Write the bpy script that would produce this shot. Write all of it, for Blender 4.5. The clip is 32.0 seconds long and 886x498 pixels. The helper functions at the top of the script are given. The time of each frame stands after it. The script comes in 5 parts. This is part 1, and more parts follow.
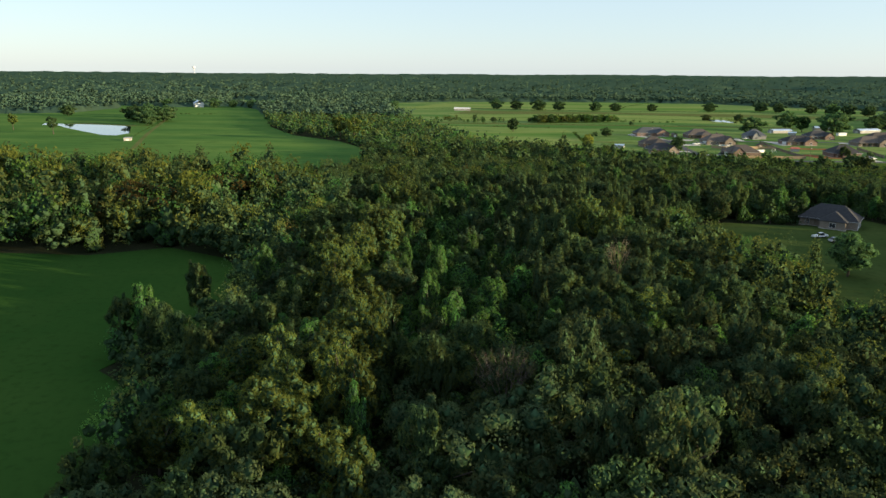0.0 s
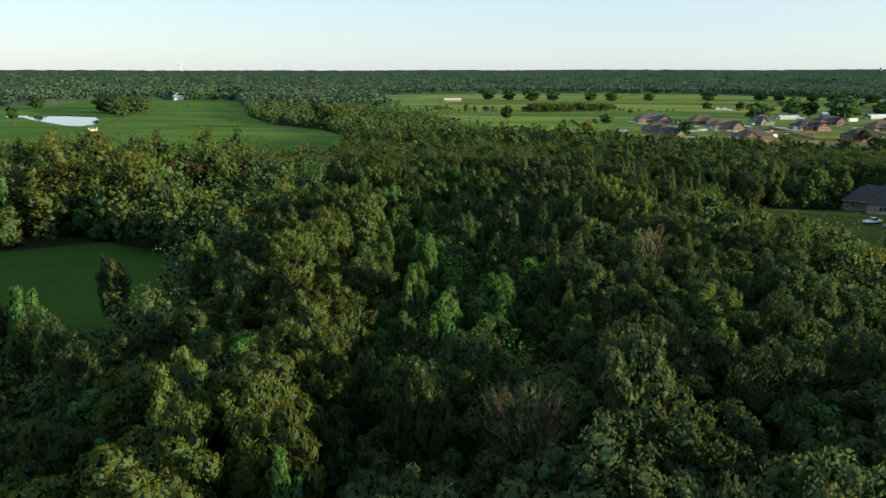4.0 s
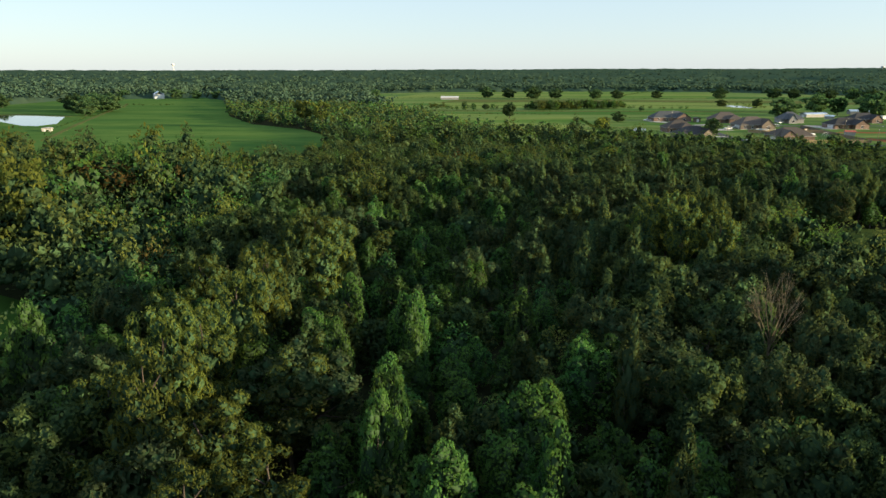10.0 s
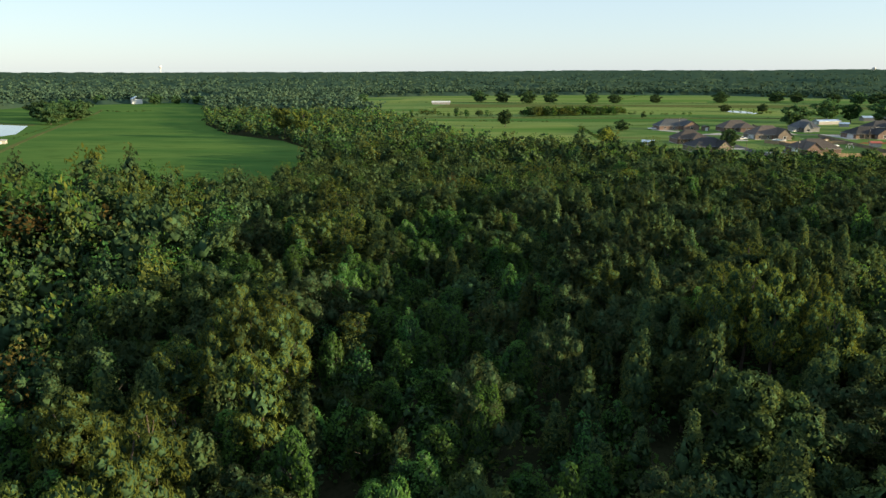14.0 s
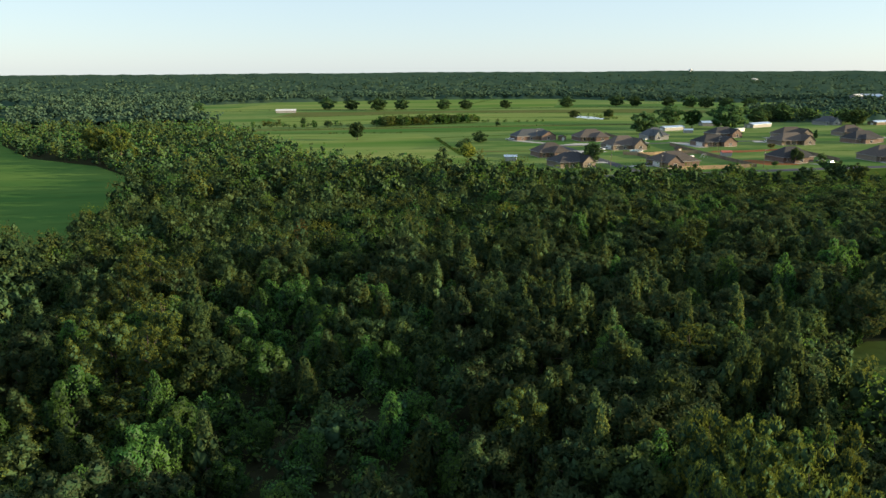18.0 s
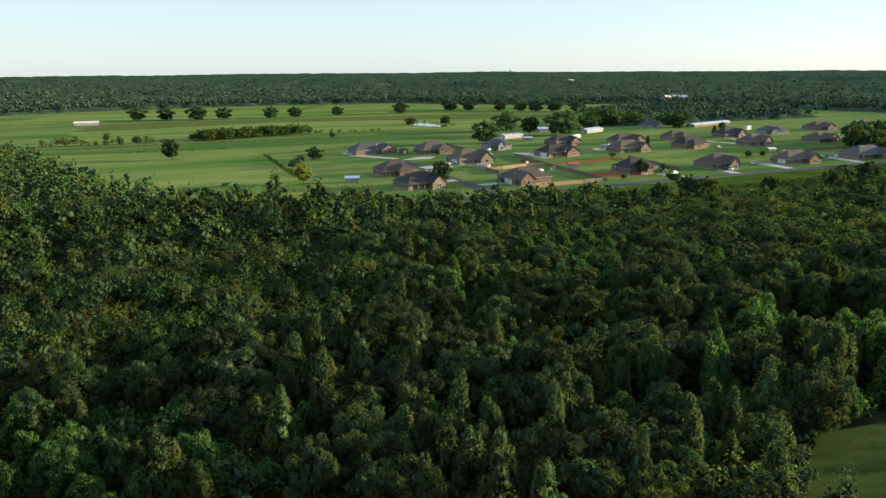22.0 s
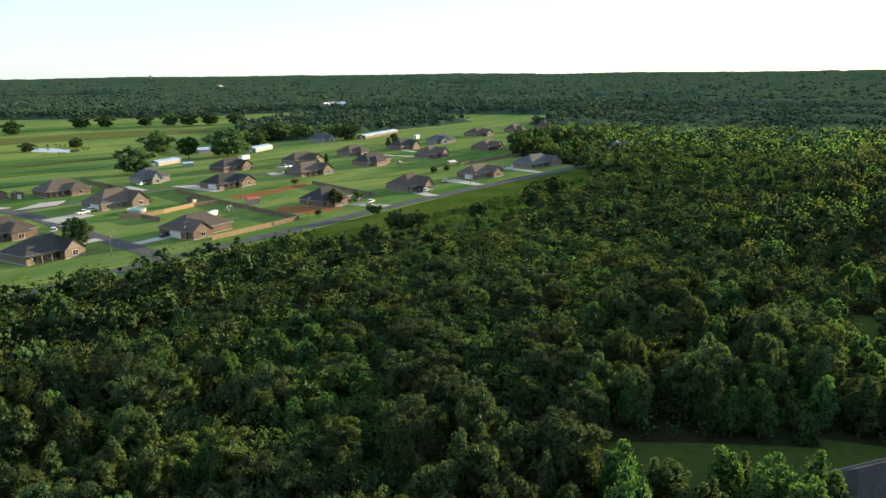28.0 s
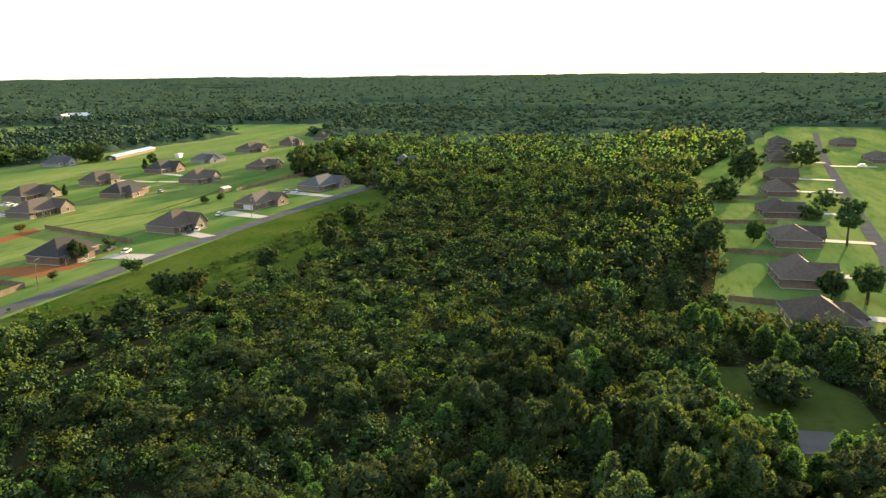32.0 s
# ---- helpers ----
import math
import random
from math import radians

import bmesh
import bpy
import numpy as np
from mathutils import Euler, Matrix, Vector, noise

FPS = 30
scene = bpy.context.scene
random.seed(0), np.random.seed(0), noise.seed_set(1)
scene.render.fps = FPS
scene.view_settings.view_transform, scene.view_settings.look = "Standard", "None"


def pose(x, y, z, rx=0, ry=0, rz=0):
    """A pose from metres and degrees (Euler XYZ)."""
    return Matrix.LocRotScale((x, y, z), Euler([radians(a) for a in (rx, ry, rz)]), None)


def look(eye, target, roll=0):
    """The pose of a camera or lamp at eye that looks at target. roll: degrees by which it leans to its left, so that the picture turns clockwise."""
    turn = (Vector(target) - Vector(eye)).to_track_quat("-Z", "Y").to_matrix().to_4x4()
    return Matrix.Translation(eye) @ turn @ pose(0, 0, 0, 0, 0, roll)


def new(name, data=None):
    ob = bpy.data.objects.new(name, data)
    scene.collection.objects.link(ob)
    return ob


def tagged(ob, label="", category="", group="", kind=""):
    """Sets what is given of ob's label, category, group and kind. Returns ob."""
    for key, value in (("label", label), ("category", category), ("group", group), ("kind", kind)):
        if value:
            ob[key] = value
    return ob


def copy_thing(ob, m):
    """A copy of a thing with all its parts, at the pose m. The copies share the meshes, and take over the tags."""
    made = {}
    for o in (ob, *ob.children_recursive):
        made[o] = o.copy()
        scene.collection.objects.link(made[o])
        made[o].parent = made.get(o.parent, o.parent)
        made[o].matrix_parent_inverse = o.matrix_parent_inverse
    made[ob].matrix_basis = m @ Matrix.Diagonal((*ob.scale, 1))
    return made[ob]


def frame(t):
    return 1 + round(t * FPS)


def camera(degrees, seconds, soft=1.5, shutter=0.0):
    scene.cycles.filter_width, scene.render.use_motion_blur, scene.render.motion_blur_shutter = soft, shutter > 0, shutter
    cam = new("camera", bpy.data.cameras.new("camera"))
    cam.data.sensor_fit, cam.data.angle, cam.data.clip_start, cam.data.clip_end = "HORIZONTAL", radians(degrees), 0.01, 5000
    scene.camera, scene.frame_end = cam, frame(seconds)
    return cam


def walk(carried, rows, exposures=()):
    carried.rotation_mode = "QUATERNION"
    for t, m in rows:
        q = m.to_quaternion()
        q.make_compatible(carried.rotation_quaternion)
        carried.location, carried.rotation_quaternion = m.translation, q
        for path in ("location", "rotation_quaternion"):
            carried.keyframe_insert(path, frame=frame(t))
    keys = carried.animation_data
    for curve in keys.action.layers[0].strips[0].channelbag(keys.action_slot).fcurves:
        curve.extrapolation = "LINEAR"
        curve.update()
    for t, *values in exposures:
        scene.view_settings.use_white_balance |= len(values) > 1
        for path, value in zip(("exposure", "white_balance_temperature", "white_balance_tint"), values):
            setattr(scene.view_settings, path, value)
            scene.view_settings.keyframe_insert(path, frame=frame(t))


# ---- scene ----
# ---- camera ----
cam = camera(64.4, 32.0)
PATH = [
    (0, (-0.0, -43.21, 51.79), (-1.56, 53.68, 27.09), 0.62),
    (0.5, (0.01, -39.09, 50.5), (-1.11, 57.78, 25.7), 0.50),
    (1, (0.02, -34.97, 49.19), (-0.66, 61.88, 24.29), 0.37),
    (1.5, (0.03, -30.86, 47.92), (-0.58, 65.96, 22.92), 0.26),
    (2, (0.02, -26.77, 46.7), (-0.52, 70.04, 21.65), 0.18),
    (2.5, (0.01, -22.71, 45.51), (-0.53, 74.09, 20.44), 0.15),
    (3, (-0.01, -18.68, 44.29), (-0.55, 78.13, 19.22), 0.15),
    (3.5, (-0.04, -14.66, 43.08), (-0.51, 82.15, 18.03), 0.17),
    (5.5, (-0.14, 1.44, 38.91), (-0.31, 98.28, 13.99), 0.31),
    (6, (-0.15, 5.5, 38.21), (-0.31, 102.35, 13.3), 0.32),
    (7, (-0.11, 13.64, 37.44), (-0.21, 110.49, 12.53), 0.30),
    (8, (-0.03, 21.83, 37.27), (-0.06, 118.68, 12.35), 0.25),
    (9, (0.0, 30.25, 37.25), (-0.0, 127.09, 12.29), 0.19),
    (10, (-0.06, 39.07, 37.22), (-0.02, 135.9, 12.22), 0.10),
    (11, (-0.17, 48.07, 37.43), (-0.04, 144.89, 12.4), 0.01),
    (12, (-0.39, 57.05, 37.95), (-0.22, 153.88, 12.97), -0.02),
    (13, (-0.51, 65.99, 38.72), (-0.16, 162.84, 13.82), -0.01),
    (13.5, (-0.47, 70.38, 39.18), (0.17, 167.23, 14.32), 0.01),
    (15.5, (0.08, 87.74, 41.37), (6.3, 184.45, 16.7), 0.12),
    (16, (0.32, 92.22, 41.97), (9.4, 188.72, 17.33), 0.12),
    (17, (0.76, 101.56, 43.27), (16.09, 197.25, 18.63), 0.06),
    (18, (1.36, 111.12, 44.66), (22.9, 205.61, 19.98), -0.06),
    (19, (2.56, 120.57, 45.97), (30.17, 213.46, 21.27), -0.15),
    (20, (4.37, 129.75, 47.19), (37.98, 220.64, 22.49), -0.19),
    (20.5, (5.43, 134.29, 47.79), (41.33, 224.3, 23.1), -0.20),
    (21, (6.6, 138.81, 48.37), (44.79, 227.87, 23.69), -0.21),
    (22, (9.33, 147.86, 49.46), (52.46, 234.64, 24.8), -0.22),
    (23, (12.65, 157.01, 50.38), (61.2, 240.9, 25.78), -0.26),
    (24, (16.9, 166.49, 50.95), (71.09, 246.88, 26.47), -0.35),
    (25, (21.95, 175.94, 51.4), (82.68, 251.56, 27.04), -0.45),
    (25.5, (24.56, 180.41, 51.75), (88.49, 253.36, 27.42), -0.48),
    (27.5, (35.58, 196.61, 54.12), (111.15, 257.36, 29.64), -0.53),
    (28, (38.71, 200.43, 54.69), (116.86, 257.81, 30.18), -0.55),
    (29, (45.7, 207.84, 55.54), (128.62, 258.1, 31.07), -0.65),
    (30, (53.35, 214.78, 56.48), (140.79, 256.7, 32.04), -0.73),
    (31, (61.66, 220.87, 57.99), (151.75, 256.75, 33.54), -0.67),
    (32, (70.95, 226.3, 59.55), (163.24, 256.06, 35.1), -0.56),
]
walk(cam, [(t, look(eye, target, roll)) for t, eye, target, roll in PATH], [(0.0, 1.5, 6250, 10), (18.0, 1.5, 6250, 10), (25.0, 1.65, 6250, 10), (28.0, 1.8, 6350, 10), (32.0, 2.25, 7400, 14)])

# ---- world, sun and light ----
SUN_AZ, SUN_EL = 106.0, 8.2   # degrees clockwise from +y, and above the horizon
world = bpy.data.worlds.new("world")
scene.world = world
world.use_nodes = True
_wn = world.node_tree.nodes
_sky = _wn.new("ShaderNodeTexSky")
_sky.sky_type = "NISHITA"
_sky.sun_disc = False
_sky.sun_elevation = radians(SUN_EL)
_sky.sun_rotation = radians(SUN_AZ)
_sky.altitude = 60
_sky.air_density, _sky.dust_density, _sky.ozone_density = 0.9, 0.35, 1.6
_wn["Background"].inputs["Strength"].default_value = 0.065
_veil = _wn.new("ShaderNodeMix")   # thin high haze over the whole sky
_veil.data_type = "RGBA"
_veil.inputs[0].default_value = 0.55
_veil.inputs[7].default_value = (4.8, 5.7, 6.3, 1)
world.node_tree.links.new(_sky.outputs[0], _veil.inputs[6])
world.node_tree.links.new(_veil.outputs[2], _wn["Background"].inputs["Color"])

sun_data = bpy.data.lights.new("sun", "SUN")
sun_data.energy, sun_data.angle, sun_data.color = 4.1, radians(0.6), (1.0, 0.78, 0.43)
sun = new("sun", sun_data)
_se = radians(SUN_EL)
_sd = Vector((math.sin(radians(SUN_AZ)) * math.cos(_se), math.cos(radians(SUN_AZ)) * math.cos(_se), math.sin(_se)))
sun.matrix_world = look(_sd * 300 + Vector((100, 250, 0)), (100, 250, 0))

# ---- materials ----


def material(name, base, second=None, scale=1.0, rough=0.9, bump=0.0, bump_scale=None, detail_colour=None, detail_scale=20.0,
             metal=0.0, spec=0.3, per_object=0.0, stretch=None, drift=None):
    """A surface of two tones at one scale, a third at a finer one, and fine relief."""
    m = bpy.data.materials.new(name)
    m.use_nodes = True
    nt = m.node_tree
    n, l = nt.nodes, nt.links
    b = n["Principled BSDF"]
    b.inputs["Roughness"].default_value, b.inputs["Metallic"].default_value = rough, metal
    b.inputs["Specular IOR Level"].default_value = spec
    tc = n.new("ShaderNodeTexCoord")

    place = tc.outputs["Object"]
    if stretch:
        mp = n.new("ShaderNodeMapping")
        mp.inputs["Scale"].default_value = stretch
        l.new(place, mp.inputs["Vector"])
        place = mp.outputs[0]

    def noise_at(s, det=4.0):
        t = n.new("ShaderNodeTexNoise")
        t.inputs["Scale"].default_value, t.inputs["Detail"].default_value = s, det
        l.new(place, t.inputs["Vector"])
        return t

    def mix(a, c, fac):
        x = n.new("ShaderNodeMix")
        x.data_type = "RGBA"
        for sock, v in ((x.inputs[6], a), (x.inputs[7], c)):
            if isinstance(v, tuple):
                sock.default_value = (*v, 1)
            else:
                l.new(v, sock)
        l.new(fac, x.inputs[0])
        return x.outputs[2]

    def ramp(fac, lo, hi):
        r = n.new("ShaderNodeMapRange")
        r.inputs["From Min"].default_value, r.inputs["From Max"].default_value = lo, hi
        l.new(fac, r.inputs["Value"])
        return r.outputs[0]

    col = base
    t1 = noise_at(scale)
    col = mix(base, second or tuple(v * 0.75 for v in base), ramp(t1.outputs["Fac"], 0.35, 0.65))
    t2 = noise_at(detail_scale, 6.0)
    col = mix(col, detail_colour or tuple(v * 0.6 for v in base), ramp(t2.outputs["Fac"], 0.5, 0.8))
    if drift:
        t4 = noise_at(drift[1], 3.0)
        col = mix(col, drift[0], ramp(t4.outputs["Fac"], 0.50, 0.66))
    if per_object:
        oi = n.new("ShaderNodeObjectInfo")
        h = n.new("ShaderNodeHueSaturation")
        r = n.new("ShaderNodeMapRange")
        r.inputs["To Min"].default_value, r.inputs["To Max"].default_value = 1 - per_object, 1 + per_object
        l.new(oi.outputs["Random"], r.inputs["Value"])
        l.new(r.outputs[0], h.inputs["Value"])
        l.new(col, h.inputs["Color"])
        col = h.outputs[0]
    l.new(col, b.inputs["Base Color"])
    if bump:
        bm_ = n.new("ShaderNodeBump")
        bm_.inputs["Strength"].default_value, bm_.inputs["Distance"].default_value = bump, 0.05
        t3 = noise_at(bump_scale or detail_scale, 6.0)
        l.new(t3.outputs["Fac"], bm_.inputs["Height"])
        l.new(bm_.outputs[0], b.inputs["Normal"])
    return m


def leaf_material(name, dark, light, young, patch=0.12, glow=0.3, object_shift=0.38):
    """Foliage: tone by leaf, by tree and by patch, with light passing through the leaves."""
    m = bpy.data.materials.new(name)
    m.use_nodes = True
    nt = m.node_tree
    n, l = nt.nodes, nt.links
    n.remove(n["Principled BSDF"])
    out = n["Material Output"]
    geo, oi, tc = n.new("ShaderNodeNewGeometry"), n.new("ShaderNodeObjectInfo"), n.new("ShaderNodeTexCoord")
    a = n.new("ShaderNodeMix")
    a.data_type = "RGBA"
    a.inputs[6].default_value, a.inputs[7].default_value = (*dark, 1), (*light, 1)
    ri = n.new("ShaderNodeMapRange")
    ri.inputs["To Min"].default_value, ri.inputs["To Max"].default_value = 0.15, 0.85
    l.new(geo.outputs["Random Per Island"], ri.inputs["Value"])
    l.new(ri.outputs[0], a.inputs[0])
    t = n.new("ShaderNodeTexNoise")
    t.inputs["Scale"].default_value, t.inputs["Detail"].default_value = patch, 1.0
    l.new(tc.outputs["Object"], t.inputs["Vector"])
    r = n.new("ShaderNodeMapRange")
    r.inputs["From Min"].default_value, r.inputs["From Max"].default_value = 0.42, 0.68
    l.new(t.outputs["Fac"], r.inputs["Value"])
    c = n.new("ShaderNodeMix")
    c.data_type = "RGBA"
    l.new(r.outputs[0], c.inputs[0])
    l.new(a.outputs[2], c.inputs[6])
    c.inputs[7].default_value = (*young, 1)
    h = n.new("ShaderNodeHueSaturation")
    rv = n.new("ShaderNodeMapRange")
    rv.inputs["To Min"].default_value, rv.inputs["To Max"].default_value = 1 - object_shift, 1 + object_shift
    l.new(oi.outputs["Random"], rv.inputs["Value"])
    l.new(rv.outputs[0], h.inputs["Value"])
    rh = n.new("ShaderNodeMapRange")
    rh.inputs["To Min"].default_value, rh.inputs["To Max"].default_value = 0.49, 0.51
    l.new(oi.outputs["Random"], rh.inputs["Value"])
    l.new(rh.outputs[0], h.inputs["Hue"])
    l.new(c.outputs[2], h.inputs["Color"])
    d, tr, mx = n.new("ShaderNodeBsdfDiffuse"), n.new("ShaderNodeBsdfTranslucent"), n.new("ShaderNodeMixShader")
    l.new(h.outputs[0], d.inputs["Color"])
    tint = n.new("ShaderNodeMix")   # light that comes through a leaf is yellower
    tint.data_type, tint.blend_type = "RGBA", "MULTIPLY"
    tint.inputs[0].default_value, tint.inputs[7].default_value = 1.0, (1.3, 1.25, 0.9, 1)
    l.new(h.outputs[0], tint.inputs[6])
    l.new(tint.outputs[2], tr.inputs["Color"])
    mx.inputs[0].default_value = glow
    l.new(d.outputs[0], mx.inputs[1])
    l.new(tr.outputs[0], mx.inputs[2])
    l.new(mx.outputs[0], out.inputs["Surface"])
    return m


M = {
    "soil": material("forest_floor", (0.022, 0.028, 0.014), (0.034, 0.036, 0.02), 0.05, spec=0.0, detail_scale=1.5),
    "pasture": material("pasture_grass", (0.096, 0.170, 0.054), (0.174, 0.224, 0.076), 0.035, stretch=(0.2, 1, 1), rough=1.0, spec=0.0, bump=0.4, bump_scale=1.0,
                        detail_colour=(0.070, 0.120, 0.026), detail_scale=0.25, drift=((0.060, 0.132, 0.034), 0.012)),
    "green_pasture": material("green_pasture_grass", (0.054, 0.122, 0.032), (0.098, 0.168, 0.042), 0.03, stretch=(0.3, 1, 1), rough=1.0, spec=0.0, bump=0.4, bump_scale=1.0,
                              detail_colour=(0.048, 0.096, 0.024), detail_scale=0.2),
    "dry_pasture": material("dry_pasture_grass", (0.124, 0.198, 0.056), (0.214, 0.248, 0.080), 0.05, stretch=(0.15, 1, 1), rough=1.0, spec=0.0, bump=0.4, bump_scale=1.0,
                            detail_colour=(0.090, 0.140, 0.028), detail_scale=0.2, drift=((0.084, 0.160, 0.036), 0.014)),
    # the woods' shade over this meadow is put into its dark green
    "meadow": material("shaded_meadow_grass", (0.024, 0.064, 0.013), (0.036, 0.076, 0.016), 0.03, rough=1.0, spec=0.0, bump=0.4, bump_scale=1.0,
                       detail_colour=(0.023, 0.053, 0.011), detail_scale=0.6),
    # darker than lawn: tree shade on the wooded yards is part of this colour
    "yard": material("shaded_yard_grass", (0.040, 0.066, 0.018), (0.058, 0.080, 0.024), 0.05, rough=1.0, spec=0.0, bump=0.4, bump_scale=1.0, detail_colour=(0.034, 0.052, 0.015), detail_scale=0.5),
    "lawn": material("lawn_grass", (0.086, 0.154, 0.048), (0.168, 0.216, 0.070), 0.06, stretch=(0.25, 1, 1), rough=1.0, spec=0.0, bump=0.4, bump_scale=1.0,
                     detail_colour=(0.064, 0.116, 0.024), detail_scale=0.35, drift=((0.046, 0.120, 0.032), 0.022)),
    "hay": material("dry_grass", (0.122, 0.129, 0.049), (0.091, 0.118, 0.037), 0.03, spec=0.0, detail_colour=(0.076, 0.099, 0.033), detail_scale=0.3),
    "rough": material("rough_grass", (0.038, 0.076, 0.013), (0.065, 0.095, 0.021), 0.06, rough=1.0, spec=0.0, bump=0.8, bump_scale=1.0,
                      detail_colour=(0.027, 0.053, 0.010), detail_scale=0.5),
    "clay": material("red_clay", (0.255, 0.098, 0.049), (0.204, 0.093, 0.045), 0.08, spec=0.0, detail_colour=(0.102, 0.111, 0.036), detail_scale=0.5),
    "asphalt": material("asphalt", (0.085, 0.089, 0.098), (0.111, 0.111, 0.120), 0.2, rough=1.0, spec=0.0, bump=0.2, bump_scale=30),
    "concrete": material("concrete", (0.42, 0.40, 0.38), (0.35, 0.34, 0.32), 0.15, rough=0.95, spec=0.1, detail_scale=2.0),
    "water": material("water", (0.02, 0.03, 0.035), (0.025, 0.035, 0.035), 0.1, rough=0.04, spec=0.5),
    "bark": material("bark", (0.085, 0.068, 0.055), (0.06, 0.05, 0.042), 2.0, bump=0.6, bump_scale=8),
    "pale_bark": material("pale_bark", (0.17, 0.145, 0.09), (0.12, 0.105, 0.072), 2.0, bump=0.5, bump_scale=8),
    "shingle": material("roof_shingle", (0.066, 0.055, 0.050), (0.092, 0.078, 0.070), 1.2, rough=0.95, bump=0.5, bump_scale=6,
                        detail_colour=(0.05, 0.045, 0.045), detail_scale=5, per_object=0.25),
    "shingle_dark": material("roof_shingle_dark", (0.028, 0.029, 0.034), (0.042, 0.042, 0.047), 1.2, rough=0.95, bump=0.5, bump_scale=6,
                             detail_scale=5, per_object=0.25),
    "shingle_blue": material("roof_shingle_blue", (0.055, 0.062, 0.075), (0.08, 0.09, 0.10), 1.2, rough=0.95, bump=0.5, bump_scale=6,
                             detail_scale=5, per_object=0.2),
    "brick": material("brick_wall", (0.168, 0.112, 0.092), (0.138, 0.092, 0.076), 0.8, bump=0.4, bump_scale=12,
                      detail_colour=(0.30, 0.24, 0.20), detail_scale=9, per_object=0.2),
    "brick_tan": material("tan_brick_wall", (0.205, 0.165, 0.136), (0.175, 0.140, 0.114), 0.8, bump=0.4, bump_scale=12,
                          detail_colour=(0.33, 0.29, 0.25), detail_scale=9, per_object=0.2),
    "siding": material("siding", (0.306, 0.302, 0.303), (0.264, 0.259, 0.259), 0.5, rough=0.7, detail_scale=4, per_object=0.1),
    "trim": material("white_trim", (0.663, 0.654, 0.660), (0.595, 0.586, 0.589), 1.0, rough=0.5, detail_scale=6),
    "metal_roof": material("metal_roof", (0.50, 0.60, 0.74), (0.43, 0.53, 0.66), 0.3, rough=0.35, metal=0.45, detail_scale=3),
    "red_metal": material("red_roof", (0.50, 0.12, 0.08), (0.42, 0.12, 0.08), 0.4, rough=0.6),
    "wood": material("fence_wood", (0.20, 0.155, 0.11), (0.14, 0.11, 0.085), 0.6, bump=0.4, bump_scale=15, detail_scale=8, per_object=0.15),
    "new_wood": material("pale_fence_wood", (0.357, 0.255, 0.152), (0.289, 0.212, 0.134), 0.6, bump=0.3, bump_scale=15, detail_scale=8),
    "glass": material("window_glass", (0.03, 0.035, 0.045), (0.04, 0.045, 0.055), 1.0, rough=0.08, spec=0.6),
    "door": material("door_paint", (0.13, 0.07, 0.045), (0.11, 0.06, 0.04), 2.0, rough=0.5),
    "rubber": material("tyre_rubber", (0.02, 0.02, 0.02), (0.03, 0.03, 0.03), 5.0, rough=0.9),
    "chrome": material("wheel_metal", (0.5, 0.5, 0.52), (0.4, 0.4, 0.42), 5.0, rough=0.3, metal=0.8),
    "car_white": material("white_car_paint", (0.78, 0.78, 0.78), (0.74, 0.74, 0.74), 1.0, rough=0.25, spec=0.6),
    "car_dark": material("dark_car_paint", (0.03, 0.032, 0.04), (0.04, 0.042, 0.05), 1.0, rough=0.2, spec=0.6),
    "car_grey": material("grey_car_paint", (0.32, 0.33, 0.35), (0.28, 0.29, 0.31), 1.0, rough=0.25, spec=0.6),
    "pool": material("pool_water", (0.10, 0.42, 0.50), (0.08, 0.36, 0.46), 0.5, rough=0.05, spec=0.5),
    "broad": leaf_material("broad_leaves", (0.036, 0.069, 0.036), (0.059, 0.095, 0.040), (0.100, 0.124, 0.035), glow=0.54),
    "bright": leaf_material("bright_leaves", (0.042, 0.114, 0.042), (0.068, 0.154, 0.042), (0.106, 0.174, 0.036), glow=0.54),
    "spire": leaf_material("spire_leaves", (0.045, 0.076, 0.038), (0.075, 0.106, 0.040), (0.122, 0.138, 0.037), glow=0.54),
    "pine": leaf_material("pine_needles", (0.068, 0.092, 0.026), (0.098, 0.124, 0.028), (0.124, 0.142, 0.028), glow=0.42),
    # clump bodies: shade within the crown painted as a darker green
    "inner": leaf_material("shaded_inner_leaves", (0.033, 0.067, 0.036), (0.046, 0.084, 0.040), (0.054, 0.086, 0.036), glow=0.0, object_shift=0.2),
    "oakwood": leaf_material("oak_leaves", (0.040, 0.063, 0.036), (0.061, 0.084, 0.040), (0.092, 0.103, 0.036), glow=0.50),
    "rust": leaf_material("rusty_leaves", (0.070, 0.056, 0.020), (0.112, 0.082, 0.028), (0.088, 0.090, 0.030), glow=0.48),
    "field_oak": leaf_material("field_oak_leaves", (0.046, 0.094, 0.044), (0.072, 0.128, 0.054), (0.090, 0.136, 0.054), glow=0.50),
    "yellow": leaf_material("yellowing_leaves", (0.110, 0.150, 0.032), (0.180, 0.200, 0.040), (0.190, 0.200, 0.040), glow=0.45),
    # far trees only: distance haze tinted into the leaf colour, bluer than near leaves
    "woods": leaf_material("hazed_canopy", (0.044, 0.086, 0.062), (0.060, 0.106, 0.074), (0.068, 0.110, 0.070), patch=0.02, glow=0.2, object_shift=0.2),
}

# ---- mesh helpers ----


def part(name, bm, mat, parent=None, label=""):
    """Links a bmesh as one mesh object, under a thing or a part if one is given."""
    me = bpy.data.meshes.new(name)
    bm.to_mesh(me)
    bm.free()
    me.materials.append(mat)
    ob = new(name, me)
    if parent:
        ob.parent = parent
    return tagged(ob, label)


